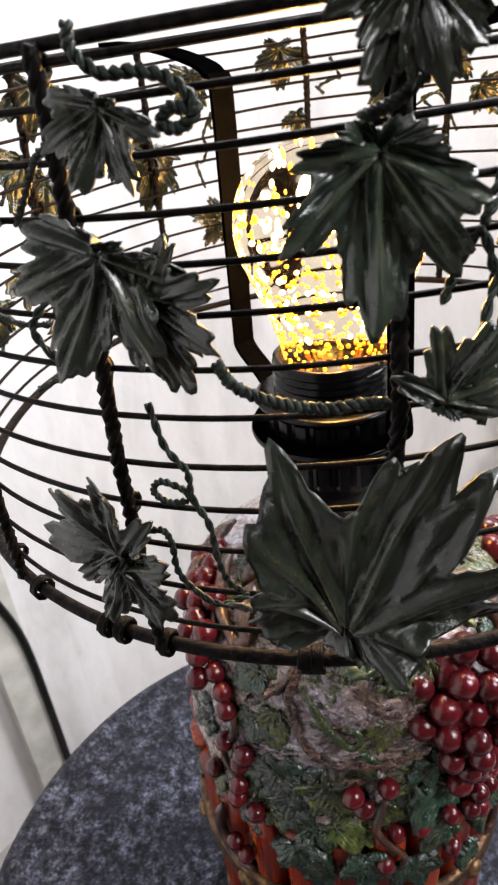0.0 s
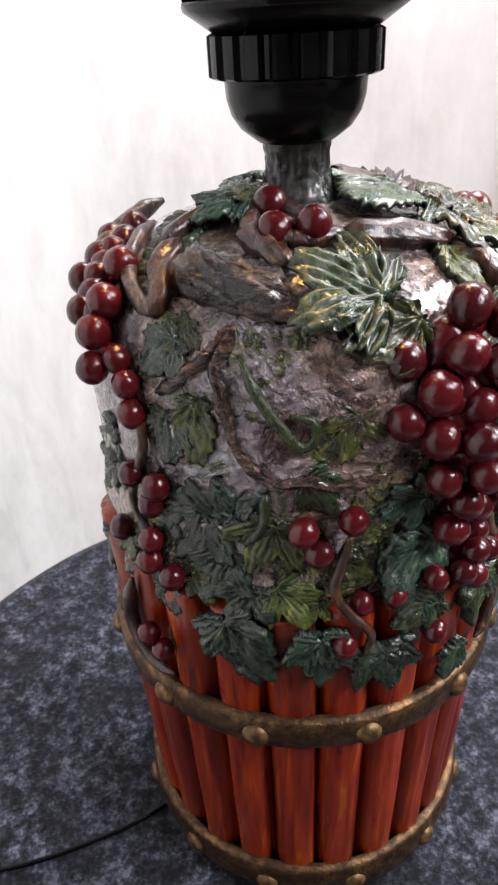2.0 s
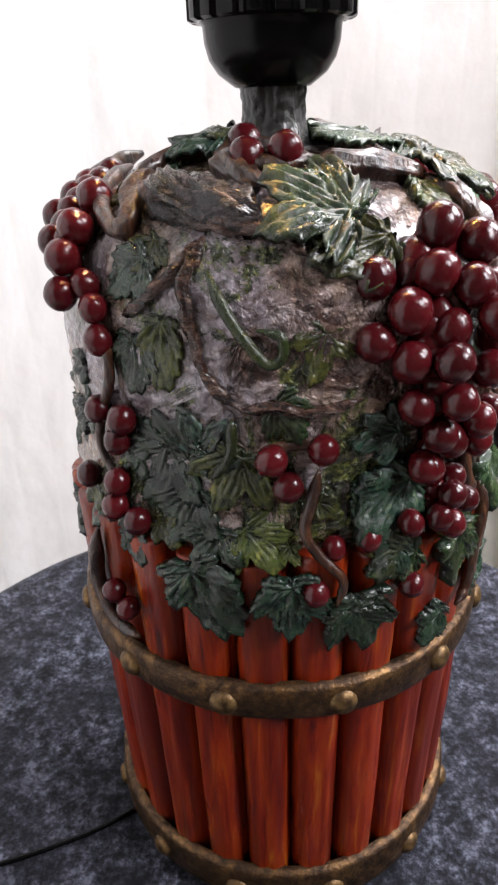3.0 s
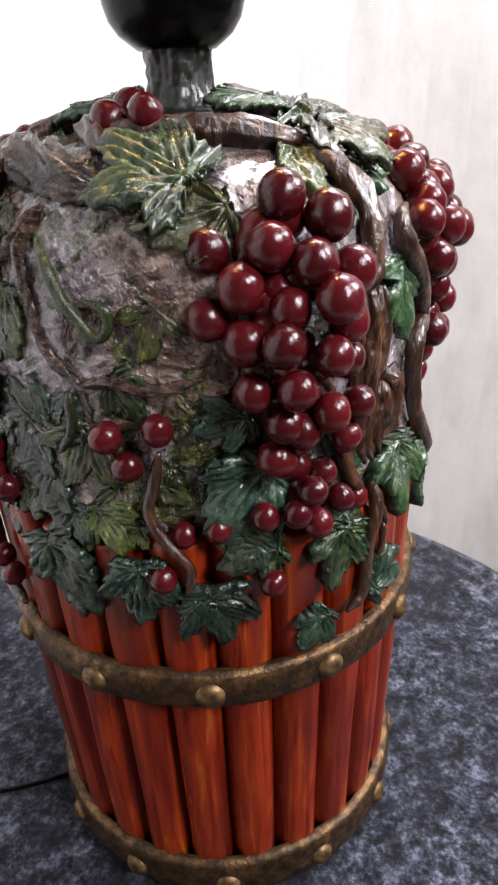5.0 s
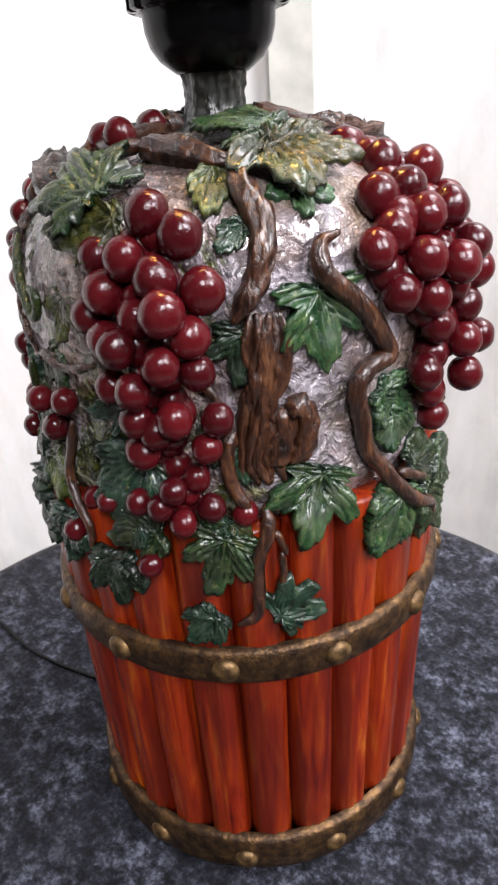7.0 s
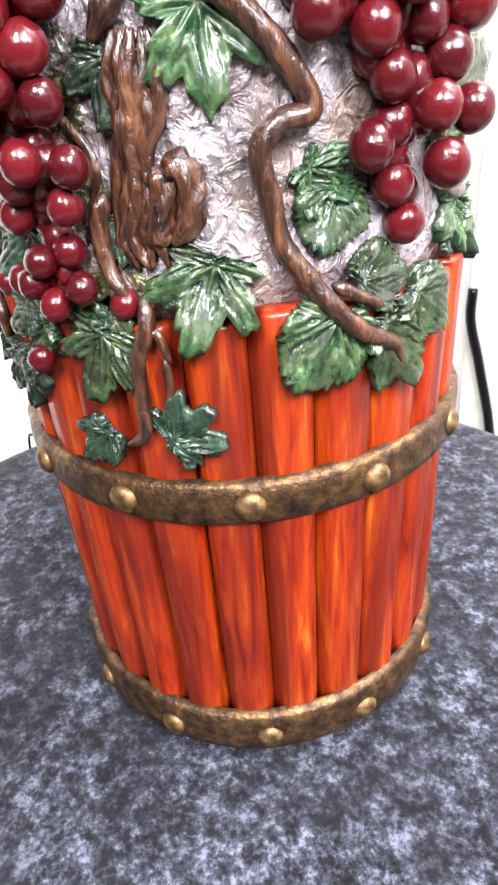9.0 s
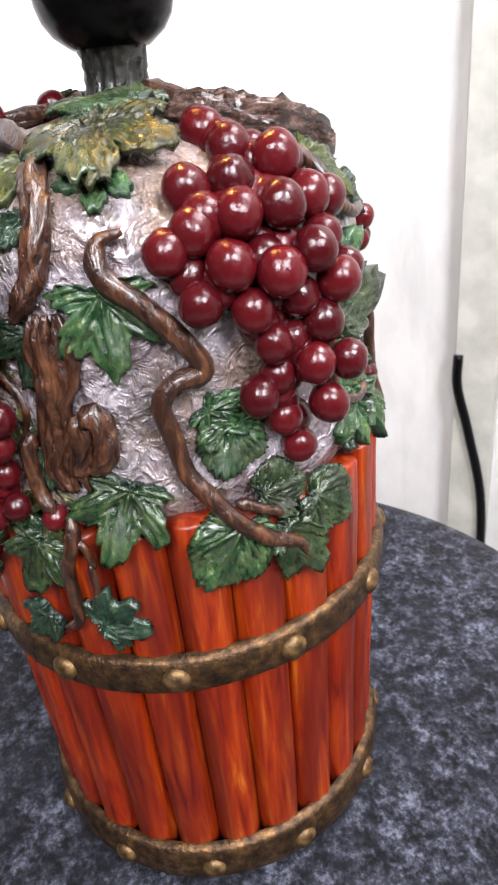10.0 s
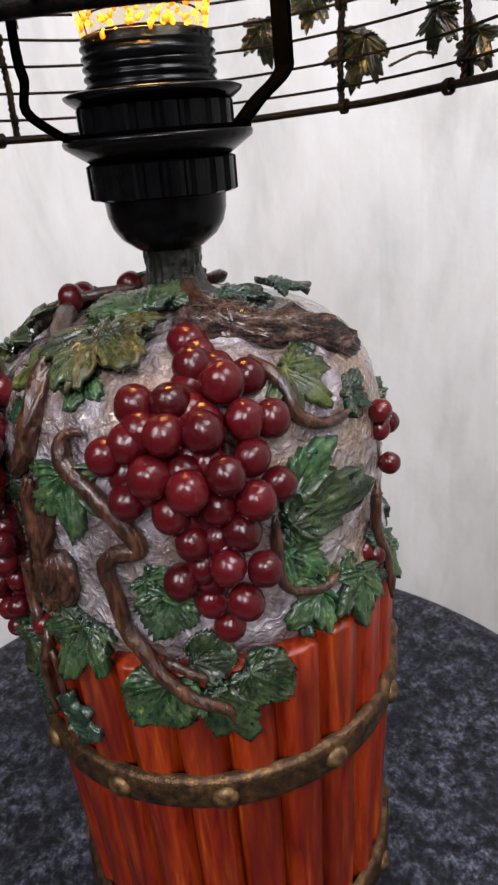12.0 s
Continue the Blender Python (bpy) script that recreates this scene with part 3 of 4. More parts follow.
def stave_mesh(seed):
    rnd = random.Random(seed)
    half = math.pi / COUNT * 0.99
    top = 0.1572 + rnd.uniform(-0.0022, 0.0012)
    verts, faces = [], []
    across, rows = 11, [0.003, 0.02, 0.04, 0.06, 0.08, 0.10, 0.12, 0.14, top - 0.0012, top]
    for i, z in enumerate(rows):
        r = 0.0650 + (z - 0.003) * 0.034 + 0.0004 * rnd.uniform(-1, 1)
        for k in range(across):
            f = 2 * k / (across - 1) - 1
            bulge = 0.0060 * (1 - abs(f) ** 4.0) - 0.0040
            bulge += 0.0004 * math.sin(k * 2.1 + seed) * (1 - abs(f))
            if i == len(rows) - 1:
                bulge -= 0.0010
            a = half * f
            verts.append(((r + bulge) * math.cos(a), (r + bulge) * math.sin(a), z))
    for i in range(len(rows) - 1):
        for k in range(across - 1):
            b = i * across + k
            faces.append((b, b + 1, b + across + 1, b + across))
    inner = len(verts)
    for z in (rows[0], rows[-1]):
        for k in range(across):
            a = half * (2 * k / (across - 1) - 1)
            verts.append((0.0590 * math.cos(a), 0.0590 * math.sin(a), z))
    low, high = inner, inner + across
    last = (len(rows) - 1) * across
    for k in range(across - 1):
        faces.append((last + k, last + k + 1, high + k + 1, high + k))
        faces.append((k + 1, k, low + k, low + k + 1))
        faces.append((low + k + 1, low + k, high + k, high + k + 1))
    return mesh_of("stave", verts, faces, STAVE)


stave_shapes = [stave_mesh(s) for s in range(5)]
for k in range(COUNT):
    ob = lamp_part("stave", stave_shapes[(k * 3 + k // 4) % 5])
    ob.rotation_euler = (0, 0, radians(-17.6 + (k + 0.5) * 360 / COUNT))


# hoops with rivets
def hoop_mesh(z0, z1, r0, r1, seed):
    n, verts, faces = 160, [], []
    section = [(-0.0030, 0.0), (-0.0004, 0.0), (0.0007, 0.10), (0.0012, 0.3), (0.0013, 0.5), (0.0012, 0.7), (0.0007, 0.90), (-0.0004, 1.0), (-0.0030, 1.0)]
    for k in range(n):
        a = 2 * math.pi * k / n
        for d, f in section:
            rr = r0 + (r1 - r0) * f + d + 0.0004 * noise.noise(Vector((math.cos(a) * 3, math.sin(a) * 3, f * 2 + seed)))
            z = z0 + (z1 - z0) * f + 0.0006 * noise.noise(Vector((math.cos(a) * 2, math.sin(a) * 2, seed)))
            verts.append((rr * math.cos(a), rr * math.sin(a), z))
    m = len(section)
    for k in range(n):
        j = (k + 1) % n
        for i in range(m - 1):
            faces.append((k * m + i, j * m + i, j * m + i + 1, k * m + i + 1))
    return mesh_of("hoop", verts, faces, BRASS)


def rivet_mesh(r):
    verts, faces = [], []
    rings, n = 6, 18
    for i in range(rings):
        t = i / (rings - 1) * math.pi / 2
        for k in range(n):
            a = 2 * math.pi * k / n
            verts.append((0.62 * r * math.sin(t), r * math.cos(t) * math.cos(a), r * math.cos(t) * math.sin(a)))
    for i in range(rings - 1):
        for k in range(n):
            j = (k + 1) % n
            faces.append((i * n + k, i * n + j, (i + 1) * n + j, (i + 1) * n + k))
    return mesh_of("rivet", verts, faces, GOLD_RIVET)


RIVET = rivet_mesh(0.0046)
RIVET_ANGLES = [-133.6, -105.9, -77.5, -48.2, -19.9, 8.9, 40.5, 70.0, 99.0, 130.0, 162.0, 195.0]
for z0, z1, r0, r1, rz, rr in ((0.0990, 0.1128, 0.0721, 0.0727, 0.1057, 0.0732), (0.0000, 0.0180, 0.0692, 0.0696, 0.0083, 0.0702)):
    hoop = lamp_part("hoop", hoop_mesh(z0, z1, r0, r1, rz * 50), None, "aged brass hoop")
    for a in RIVET_ANGLES:
        ob = put("rivet", RIVET, hoop)
        ob.location = polar(a, rr, rz)
        ob.rotation_euler = (0, 0, radians(a))

# ---- grapes ----
FIRST = """-56.4 .2405 .0656 -48.9 .2362 .0707 -71.2 .2299 .0637 -60.5 .2312 .0707 -53.5 .2274 .0746 -66.1 .2230 .0707 -51.7 .2208 .0808 -58.1 .2179 .0741
-72.3 .2159 .0686 -66.1 .2111 .0727 -60.9 .2119 .0798 -52.8 .2082 .0812 -65.3 .2000 .0747 -58.8 .2013 .0802 -60.2 .1918 .0767 -61.5 .1817 .0737
-47.4 .1657 .0747 -53.3 .1615 .0761 -50.4 .1734 .0720 -40.6 .1613 .0710 -54.6 .1717 .0765 -57.8 .1661 .0765 -48.0 .2141 .0772 -44.5 .1922 .0760
-45.3 .2240 .0738 -47.5 .2046 .0758 -63.7 .1656 .0740 -60.6 .1812 .0740 -56.6 .1888 .0760 -47.0 .1840 .0755 -52.0 .1935 .0790"""
SECOND = """13.6 .2494 .0435 13.9 .2458 .0543 20.2 .2434 .0636 28.2 .2417 .0576 -1.3 .2390 .0628 7.6 .2400 .0648 23.1 .2346 .0697 29.6 .2327 .0688
5.9 .2339 .0718 13.8 .2345 .0738 -8.0 .2277 .0698 22.9 .2254 .0736 16.7 .2246 .0797 28.2 .2166 .0748 2.3 .2240 .0754 9.6 .2216 .0800
22.0 .2160 .0798 14.9 .2140 .0757 -3.5 .2161 .0733 5.6 .2129 .0751 19.0 .2066 .0779 9.1 .2039 .0751 15.4 .1978 .0801 22.1 .1964 .0819
5.6 .1912 .0742 18.2 .1861 .0802 15.0 .1731 .0723 11.5 .1826 .0723 -2.5 .2310 .0690 1.0 .2190 .0705 8.0 .2085 .0715 10.5 .1945 .0730 0.5 .2335 .0675 -4.0 .2215 .0680"""
THIRD = """179.6 .2490 .0486 181.2 .2463 .0549 192.9 .2441 .0586 196.8 .2401 .0642 208.1 .2459 .0557 215.0 .2399 .0644 208.0 .2356 .0680 216.5 .2334 .0698
218.0 .2248 .0726"""
STRAND = """-138.6 .2270 .0674 -134.4 .2219 .0690 -133.1 .2141 .0697 -135.8 .1941 .0705 -127.8 .1937 .0705 -130.0 .1867 .0706 -142.5 .1711 .0718 -131.0 .1740 .0715
-131.6 .1664 .0725 -124.7 .1646 .0728 -134.2 .1360 .0750 -129.8 .1320 .0748"""
SINGLES = """-93.5 .1886 .0721 -90.2 .1803 .0708 -83.2 .1906 .0712 -80.1 .1598 .0698 -73.1 .1625 .0720 -84.7 .1491 .0745 -62.7 .1450 .0749"""
CROWN = """-103.0 .2553 .0366 -87.6 .2566 .0365 -116.1 .2575 .0200"""
SIDE = """73.3 .2117 .0682 77.1 .1974 .0708 63.3 .1715 .0662 71.0 .2190 .0690 78.0 .2120 .0700 66.0 .1690 .0690"""


def grape_mesh(seed):
    """A round berry with a slight uneven swell and a small scar at its end."""
    verts, faces, n, rings = [], [], 20, 13
    for i in range(rings):
        t = math.pi * i / (rings - 1)
        for k in range(n):
            a = 2 * math.pi * k / n
            d = Vector((math.sin(t) * math.cos(a), math.sin(t) * math.sin(a), math.cos(t)))
            r = 1 + 0.07 * noise.noise(d * 1.3 + Vector((seed * 5.0, 0, 0))) - (0.05 if i == rings - 1 else 0)
            verts.append(d * r)
    for i in range(rings - 1):
        for k in range(n):
            j = (k + 1) % n
            faces.append((i * n + k, (i + 1) * n + k, (i + 1) * n + j, i * n + j))
    return mesh_of("grape", verts, faces, GRAPE)


GRAPES = [grape_mesh(s) for s in range(4)]


def cluster(text, big, small, top, bottom, label, seed):
    """A bunch: a dark stem core with its berries."""
    values = [float(w) for w in text.split()]
    rows = sorted(zip(values[::3], values[1::3], values[2::3]), key=lambda q: -q[1])
    line = smooth_line([polar(a, min(r, 0.070) - 0.004, z) for a, z, r in rows[:: max(1, len(rows) // 5)]] + [polar(*[rows[-1][i] for i in (0,)], rows[-1][2] - 0.004, rows[-1][1])], 5)
    core = lamp_part("grape_stalk", mesh_of("grape_stalk", *tube(line, lambda f: 0.0022 * (1 - 0.6 * f), 7, False, 0.1, 0.4, seed), BARK), None, label)
    rnd = random.Random(seed)
    for i, (a, z, r) in enumerate(rows):
        f = (z - bottom) / max(1e-6, top - bottom)
        size = (small + (big - small) * f) * rnd.uniform(0.95, 1.06)
        ob = put("grape", GRAPES[(i + seed) % 4], core)
        ob.location, ob.scale = polar(a, r, z), (size, size, size * 1.07)
        ob.rotation_euler = (rnd.uniform(-0.5, 0.5), rnd.uniform(-0.5, 0.5), rnd.uniform(0, 6))
    return core


def filler(text, drop):
    """Berries deeper in a bunch, in the gaps between the outer ones."""
    values = [float(w) for w in text.split()]
    rows = sorted(zip(values[::3], values[1::3], values[2::3]), key=lambda q: -q[1])
    out = []
    for one, two, three in zip(rows, rows[1:], rows[2:]):
        a, z, r = (sum(q[i] for q in (one, two, three)) / 3 for i in range(3))
        out += [a, z, r - drop]
    return text + " " + " ".join("%.2f %.4f %.4f" % tuple(out[i:i + 3]) for i in range(0, len(out), 3))


cluster(filler(FIRST, 0.0055), 0.0056, 0.0037, 0.238, 0.160, "large bunch of glossy dark red grapes", 1)
cluster(filler(SECOND, 0.0050), 0.0056, 0.0049, 0.25, 0.175, "large bunch of glossy dark red grapes", 2)
cluster(filler(THIRD, 0.002), 0.0048, 0.0042, 0.248, 0.225, "bunch of dull dark red grapes on the shoulder", 3)
cluster(STRAND, 0.0040, 0.0037, 0.222, 0.138, "trailing strand of small red grapes", 4)
cluster(SINGLES, 0.0039, 0.0036, 0.197, 0.148, "scattered small red grapes", 5)
cluster(CROWN, 0.0048, 0.0046, 0.258, 0.253, "three red grapes below the neck", 6)
cluster(SIDE, 0.0040, 0.0036, 0.23, 0.175, "small red grapes", 7)

neck_rows = [(0.0165, 0.2545), (0.0115, 0.2575), (0.0092, 0.2615), (0.0088, 0.2665), (0.0093, 0.2722), (0.0088, 0.2735)]
neck_line = [(p.x, p.z) for p in smooth_line([(r, 0, z) for r, z in neck_rows], 6)]
lamp_part("neck", mesh_of("neck", *revolve(neck_line, 72, lambda a, z, i: 0.0011 * noise.noise(Vector((math.cos(a) * 4.5, math.sin(a) * 4.5, z * 60))) + 0.0007 * noise.noise(Vector((math.cos(a) * 7, math.sin(a) * 7, z * 500)))), NECK), None, "rough dark mossy neck")

# ---- vines and bark ----
vine(lamp, [(-15.4, .2316), (-20.3, .2295), (-20.3, .2233), (-14.3, .2170), (-7.4, .2077), (-3.8, .1995), (-9.7, .1972), (-13.1, .1922), (-11.7, .1821), (-10.2, .1724), (-6.5, .1654), (-2.7, .1585), (3.7, .1509), (12.0, .1444), (14.4, .1353)], 0.0029, seed=3, taper=0.8, lift=0.002)
vine(lamp, [(-37.2, .2466), (-34.7, .2409), (-32.7, .2353), (-32.8, .2290), (-35.6, .2221), (-40.2, .2141)], 0.0036, seed=5, taper=0.75, groove=0.5, sides=20, lift=0.001)
vine(lamp, [(-41.8, .1859), (-43.8, .1790), (-42.8, .1695), (-39.4, .1622)], 0.0024, seed=8, taper=0.75, lift=0.002)
vine(lamp, [(-29.8, .1926), (-26.7, .1896), (-25.5, .1849), (-26.7, .1793), (-29.6, .1740)], 0.0036, seed=9, taper=0.75, groove=0.5, sides=20, lift=0.001)
vine(lamp, [(-31.4, .1908), (-30.5, .1841), (-32.2, .1780), (-31.9, .1734)], 0.0036, seed=10, taper=0.75, groove=0.5, sides=20, lift=0.001)
vine(lamp, [(-36.2, .1634), (-35.9, .1560), (-38.4, .1480), (-38.8, .1362), (-39.7, .1280), (-44.1, .1243)], 0.0022, seed=11, taper=0.75, lift=0.002)
vine(lamp, [(-35.7, .1554), (-33.8, .1541), (-32.1, .1482)], 0.0013, seed=12, taper=0.75, lift=0.002)
vine(lamp, [(-33.3, .1494), (-33.1, .1408), (-34.3, .1332)], 0.0012, seed=13, taper=0.75, lift=0.002)
vine(lamp, [(-83.7, .1840), (-85.3, .1750), (-86.8, .1668), (-84.0, .1596), (-79.1, .1522), (-80.3, .1437)], 0.0017, seed=14, taper=0.75, lift=0.002)
vine(lamp, [(-114.4, .2413), (-102.9, .2412), (-91.6, .2399), (-84.9, .2353)], 0.0019, seed=15, taper=0.75, groove=0.6, lump=0.8, sides=14, lift=0.0002, mat=BROWN_BARK)
vine(lamp, [(-108.9, .2390), (-112.2, .2305), (-110.1, .2207), (-108.4, .2122), (-105.1, .2053), (-99.2, .1997)], 0.0016, seed=16, taper=0.75, groove=0.6, lump=0.8, sides=14, lift=0.0002, mat=BROWN_BARK)
vine(lamp, [(-99.8, .1997), (-92.0, .2010), (-84.3, .1993), (-73.9, .2016)], 0.0017, seed=17, taper=0.75, groove=0.6, lump=0.8, sides=14, lift=0.0002, mat=BROWN_BARK)
vine(lamp, [(-127.0, .2209), (-120.0, .2269), (-114.4, .2321), (-110.1, .2384)], 0.0017, seed=18, taper=0.75, groove=0.6, lump=0.8, sides=14, lift=0.0002, mat=BROWN_BARK)
vine(lamp, [(-171.6, .2492), (-157.9, .2458), (-147.6, .2425), (-136.4, .2391), (-131.2, .2373)], 0.0026, seed=19, taper=0.75, lift=0.002)
vine(lamp, [(-142.7, .2493), (-137.5, .2454), (-130.8, .2408), (-133.5, .2372)], 0.0034, seed=20, taper=0.75, groove=0.5, sides=20, lift=0.001)
vine(lamp, [(-131.6, .2459), (-119.2, .2457), (-106.8, .2443), (-96.0, .2426)], 0.0070, seed=21, name="branch", taper=0.75, lump=0.2, groove=0.6, sides=36, lift=-0.0015, mat=GREY_BARK)
vine(lamp, [(-117.2, .2516), (-105.8, .2500), (-96.4, .2472)], 0.0040, seed=22, taper=0.75, groove=0.5, sides=20, lift=0.001)
vine(lamp, [(-102.5, .2509), (-90.3, .2503), (-74.9, .2512)], 0.0030, seed=23, taper=0.75, lift=0.002)
vine(lamp, [(-75.9, .2512), (-55.0, .2497), (-35.4, .2469)], 0.0038, seed=24, taper=0.75, groove=0.5, sides=20, lift=0.001)
vine(lamp, [(31.4, .2439), (36.4, .2372), (38.2, .2293), (46.1, .2251), (55.8, .2255)], 0.0022, seed=25, taper=0.75, lift=0.002)
vine(lamp, [(28.3, .2040), (28.5, .1881), (30.5, .1791), (39.5, .1741), (46.5, .1759)], 0.0020, seed=26, taper=0.75, lift=0.002)
vine(lamp, [(66.8, .1971), (65.3, .1813), (70.0, .1649), (67.1, .1516)], 0.0020, seed=27, taper=0.75, lift=0.002)
vine(lamp, [(8.9, .2527), (32.0, .2511), (45.4, .2480), (62.3, .2450), (75.8, .2368)], 0.0066, seed=28, name="branch", taper=0.75, lump=0.42, groove=0.6, sides=36, lift=-0.0015, mat=BROWN_BARK)
vine(lamp, [(-106.4, .2322), (-102.8, .2251), (-98.9, .2186), (-94.2, .2124), (-91.2, .2141), (-91.5, .2186), (-96.2, .2203)], 0.0016, seed=29, taper=0.75, lift=0.002, mat=LEAF_OLIVE)
vine(lamp, [(-101.5, .1982), (-102.2, .1884), (-106.3, .1808)], 0.0015, seed=30, taper=0.75, lift=0.002, mat=LEAF_OLIVE)
vine(lamp, [(-1.3, .1619), (4.2, .1581), (9.0, .1548)], 0.0018, seed=31, taper=0.75, lift=0.002)
vine(lamp, [(-135.3, .2185), (-131.7, .2144), (-131.5, .2034), (-138.1, .1846), (-133.5, .1743), (-128.9, .1658)], 0.0016, seed=32, taper=0.75, lift=0.002)
vine(lamp, [(-138.5, .1546), (-142.2, .1356), (-137.2, .1230), (-127.9, .1213)], 0.0026, seed=33, taper=0.75, lift=0.002)
vine(lamp, [(19.1, .2338), (19.0, .2233), (19.8, .2146)], 0.0016, seed=34, taper=0.75, lift=0.002)
# the trunk: strands that lie side by side and cross now and then
TRUNK = [(-33.0, .2160), (-33.6, .2080), (-34.6, .2000), (-35.4, .1920), (-36.0, .1840), (-36.6, .1760), (-36.2, .1690)]
for k, (off, wide, thick) in enumerate(((-3.4, 2.4, .0019), (-1.6, 1.4, .0023), (0.2, 2.0, .0021), (1.9, 1.2, .0024), (3.4, 2.6, .0018), (0.8, 3.4, .0014), (-2.4, 3.2, .0013))):
    rows = [(a + off + wide * noise.noise(Vector((k * 4.7, i * 0.8, 0))) * 1.3, z) for i, (a, z) in enumerate(TRUNK)]
    vine(lamp, rows, thick, name="branch", taper=0.8, lump=0.35, groove=0.5, sides=14, seed=70 + k, lift=0.0004 + 0.0007 * (k % 3))
vine(lamp, [(164.2, .2495), (179.2, .2450), (194.0, .2390), (208.3, .2380)], 0.0028, taper=0.9, seed=63, lift=0.004)
vine(lamp, [(20, .2590), (26, .2545), (34, .2510)], 0.0040, seed=65, lift=0.001, taper=0.8, groove=0.5)
vine(lamp, [(-150, .2590), (-152, .2530), (-148, .2480)], 0.0036, seed=64, lift=0.001, taper=0.7, groove=0.4)
vine(lamp, [(-128, .2580), (-124, .2540), (-116, .2515)], 0.0030, seed=66, lift=0.001, taper=0.7, groove=0.4)

# ---- leaves on the base ----
G, D, O = LEAF_GREEN, LEAF_DARK, LEAF_OLIVE
LEAVES = [
    (-19.8, .2436, .0141, 187, G, THREE),
    (-41.9, .2470, .0165, 187, O, LANCE), (-35.8, .2358, .0115, 235, D, LANCE), (-38.0, .2124, .0174, 190, D, FIVE), (-21.5, .2204, .0225, 174, G, FIVE),
    (-22.0, .1706, .0236, 200, G, FIVE), (-0.2, .1553, .0235, 214, G, OVAL), (9.0, .1520, .0270, 152, G, BLADE), (17.5, .1560, .0190, 128, G, OVAL),
    (1.8, .1835, .0170, 198, G, OVAL), (5.0, .1610, .0150, 85, G, OVAL), (-34.8, .1260, .0170, 52, D, MAPLE), (-33.5, .1270, .0134, 113, D, THREE),
    (-48.8, .1265, .0157, 225, D, PLAIN), (-45.0, .1552, .0199, 198, G, FIVE), (-40.5, .1807, .0128, 173, D, PLAIN), (-65.0, .1585, .0128, 226, D, PLAIN),
    (-77.1, .1421, .0185, 160, D, FIVE), (-60.3, .1543, .0176, 258, G, THREE), (-74.0, .1443, .0186, 175, D, FIVE), (-89.7, .1524, .0210, 179, D, PLAIN),
    (-111.8, .1547, .0251, 153, D, PLAIN), (-61.4, .1774, .0239, 224, D, PLAIN), (-65.0, .1916, .0146, 257, D, FIVE), (-92.6, .2025, .0147, 149, G, PLAIN),
    (-81.8, .2195, .0145, 195, O, THREE), (-122.8, .2348, .0154, 221, D, PLAIN), (-121.6, .2387, .0121, 203, O, THREE), (-124.4, .2165, .0169, 181, D, PLAIN),
    (-116.7, .2217, .0202, 182, O, LANCE), (-112.2, .1838, .0199, 360, D, MAPLE), (-110.4, .1860, .0181, 43, D, THREE), (-99.5, .1878, .0202, 202, O, FIVE),
    (-116.8, .1894, .0239, 201, D, FIVE), (-111.4, .1763, .0197, 196, D, FIVE), (-141.9, .1684, .0187, 184, D, PLAIN), (-129.8, .1585, .0121, 145, D, PLAIN),
    (-100.3, .1666, .0170, 141, O, FIVE), (-105.2, .1658, .0177, 206, D, THREE), (-89.8, .1621, .0102, 215, O, THREE), (32.2, .2060, .0250, 45, G, BLADE),
    (30.8, .2000, .0330, 80, G, BLADE), (30.9, .1900, .0197, 128, G, PLAIN), (41.5, .1724, .0187, 248, G, THREE), (55.0, .1710, .0220, 195, G, FIVE),
    (40.0, .2412, .0185, 146, O, MAPLE), (66.0, .1790, .0110, 160, D, PLAIN), (58.0, .2310, .0131, 133, D, THREE), (-4.5, .1884, .0167, 129, G, THREE),
    (-65.4, .2374, .0242, 254, O, LANCE),
]
REST = [
    (-155, .2340, .0150, 200, D, PLAIN), (-163, .1520, .0170, 180, D, PLAIN), (-150, .2000, .0160, 190, D, FIVE), (-165, .1860, .0170, 170, D, PLAIN), (-144, .1840, .0150, 185, D, FIVE),
    (76, .1660, .0150, 170, G, FIVE), (95, .2160, .0180, 180, G, FIVE), (110, .1660, .0180, 190, D, FIVE), (135, .2160, .0180, 170, D, FIVE), (140, .1610, .0180, 180, D, FIVE),
]
for i, (a, z, size, turn, mat, lobes) in enumerate(LEAVES + REST):
    tone = {G: "glossy green vine leaf", D: "dark green vine leaf", O: "olive green vine leaf"}[mat]
    low = -138 < a < -78 and z > 0.158
    lift = -0.0015 if a <= -138 else (-0.0002 if low else 0.0007) + 0.0003 * (i % 3)
    base_leaf(lamp, a, z, size * 0.93, turn, mat, lobes, i + 1, lift, 0.5 if low else 0.75, 0.03 if low else 0.08, tone)

CROWN_LEAVES = [
    (-81, .2440, .0275, 304, G, FIVE, .0035), (-24, .2535, .0255, 288, G, OVAL, .0045), (-21, .2476, .0265, 181, G, FIVE, .0040), (-13, .2472, .0265, 120, O, THREE, .0045), (5, .2550, .0150, 10, G, OVAL, .0040),
    (62, .2535, .0160, 165, D, FIVE, .0030), (-148, .2540, .0200, 235, D, FIVE, .0040), (-130, .2550, .0140, 285, O, LANCE, .0045), (-168, .2550, .0160, 200, D, FIVE, .0040), (100, .2510, .0170, 150, D, FIVE, .0040),
]
for i, (a, z, size, turn, mat, lobes, lift) in enumerate(CROWN_LEAVES):
    crown_leaf(lamp, a, z, size, turn, mat, lobes, 200 + i, lift, {G: "glossy green vine leaf", D: "dark green vine leaf", O: "olive green vine leaf"}[mat])

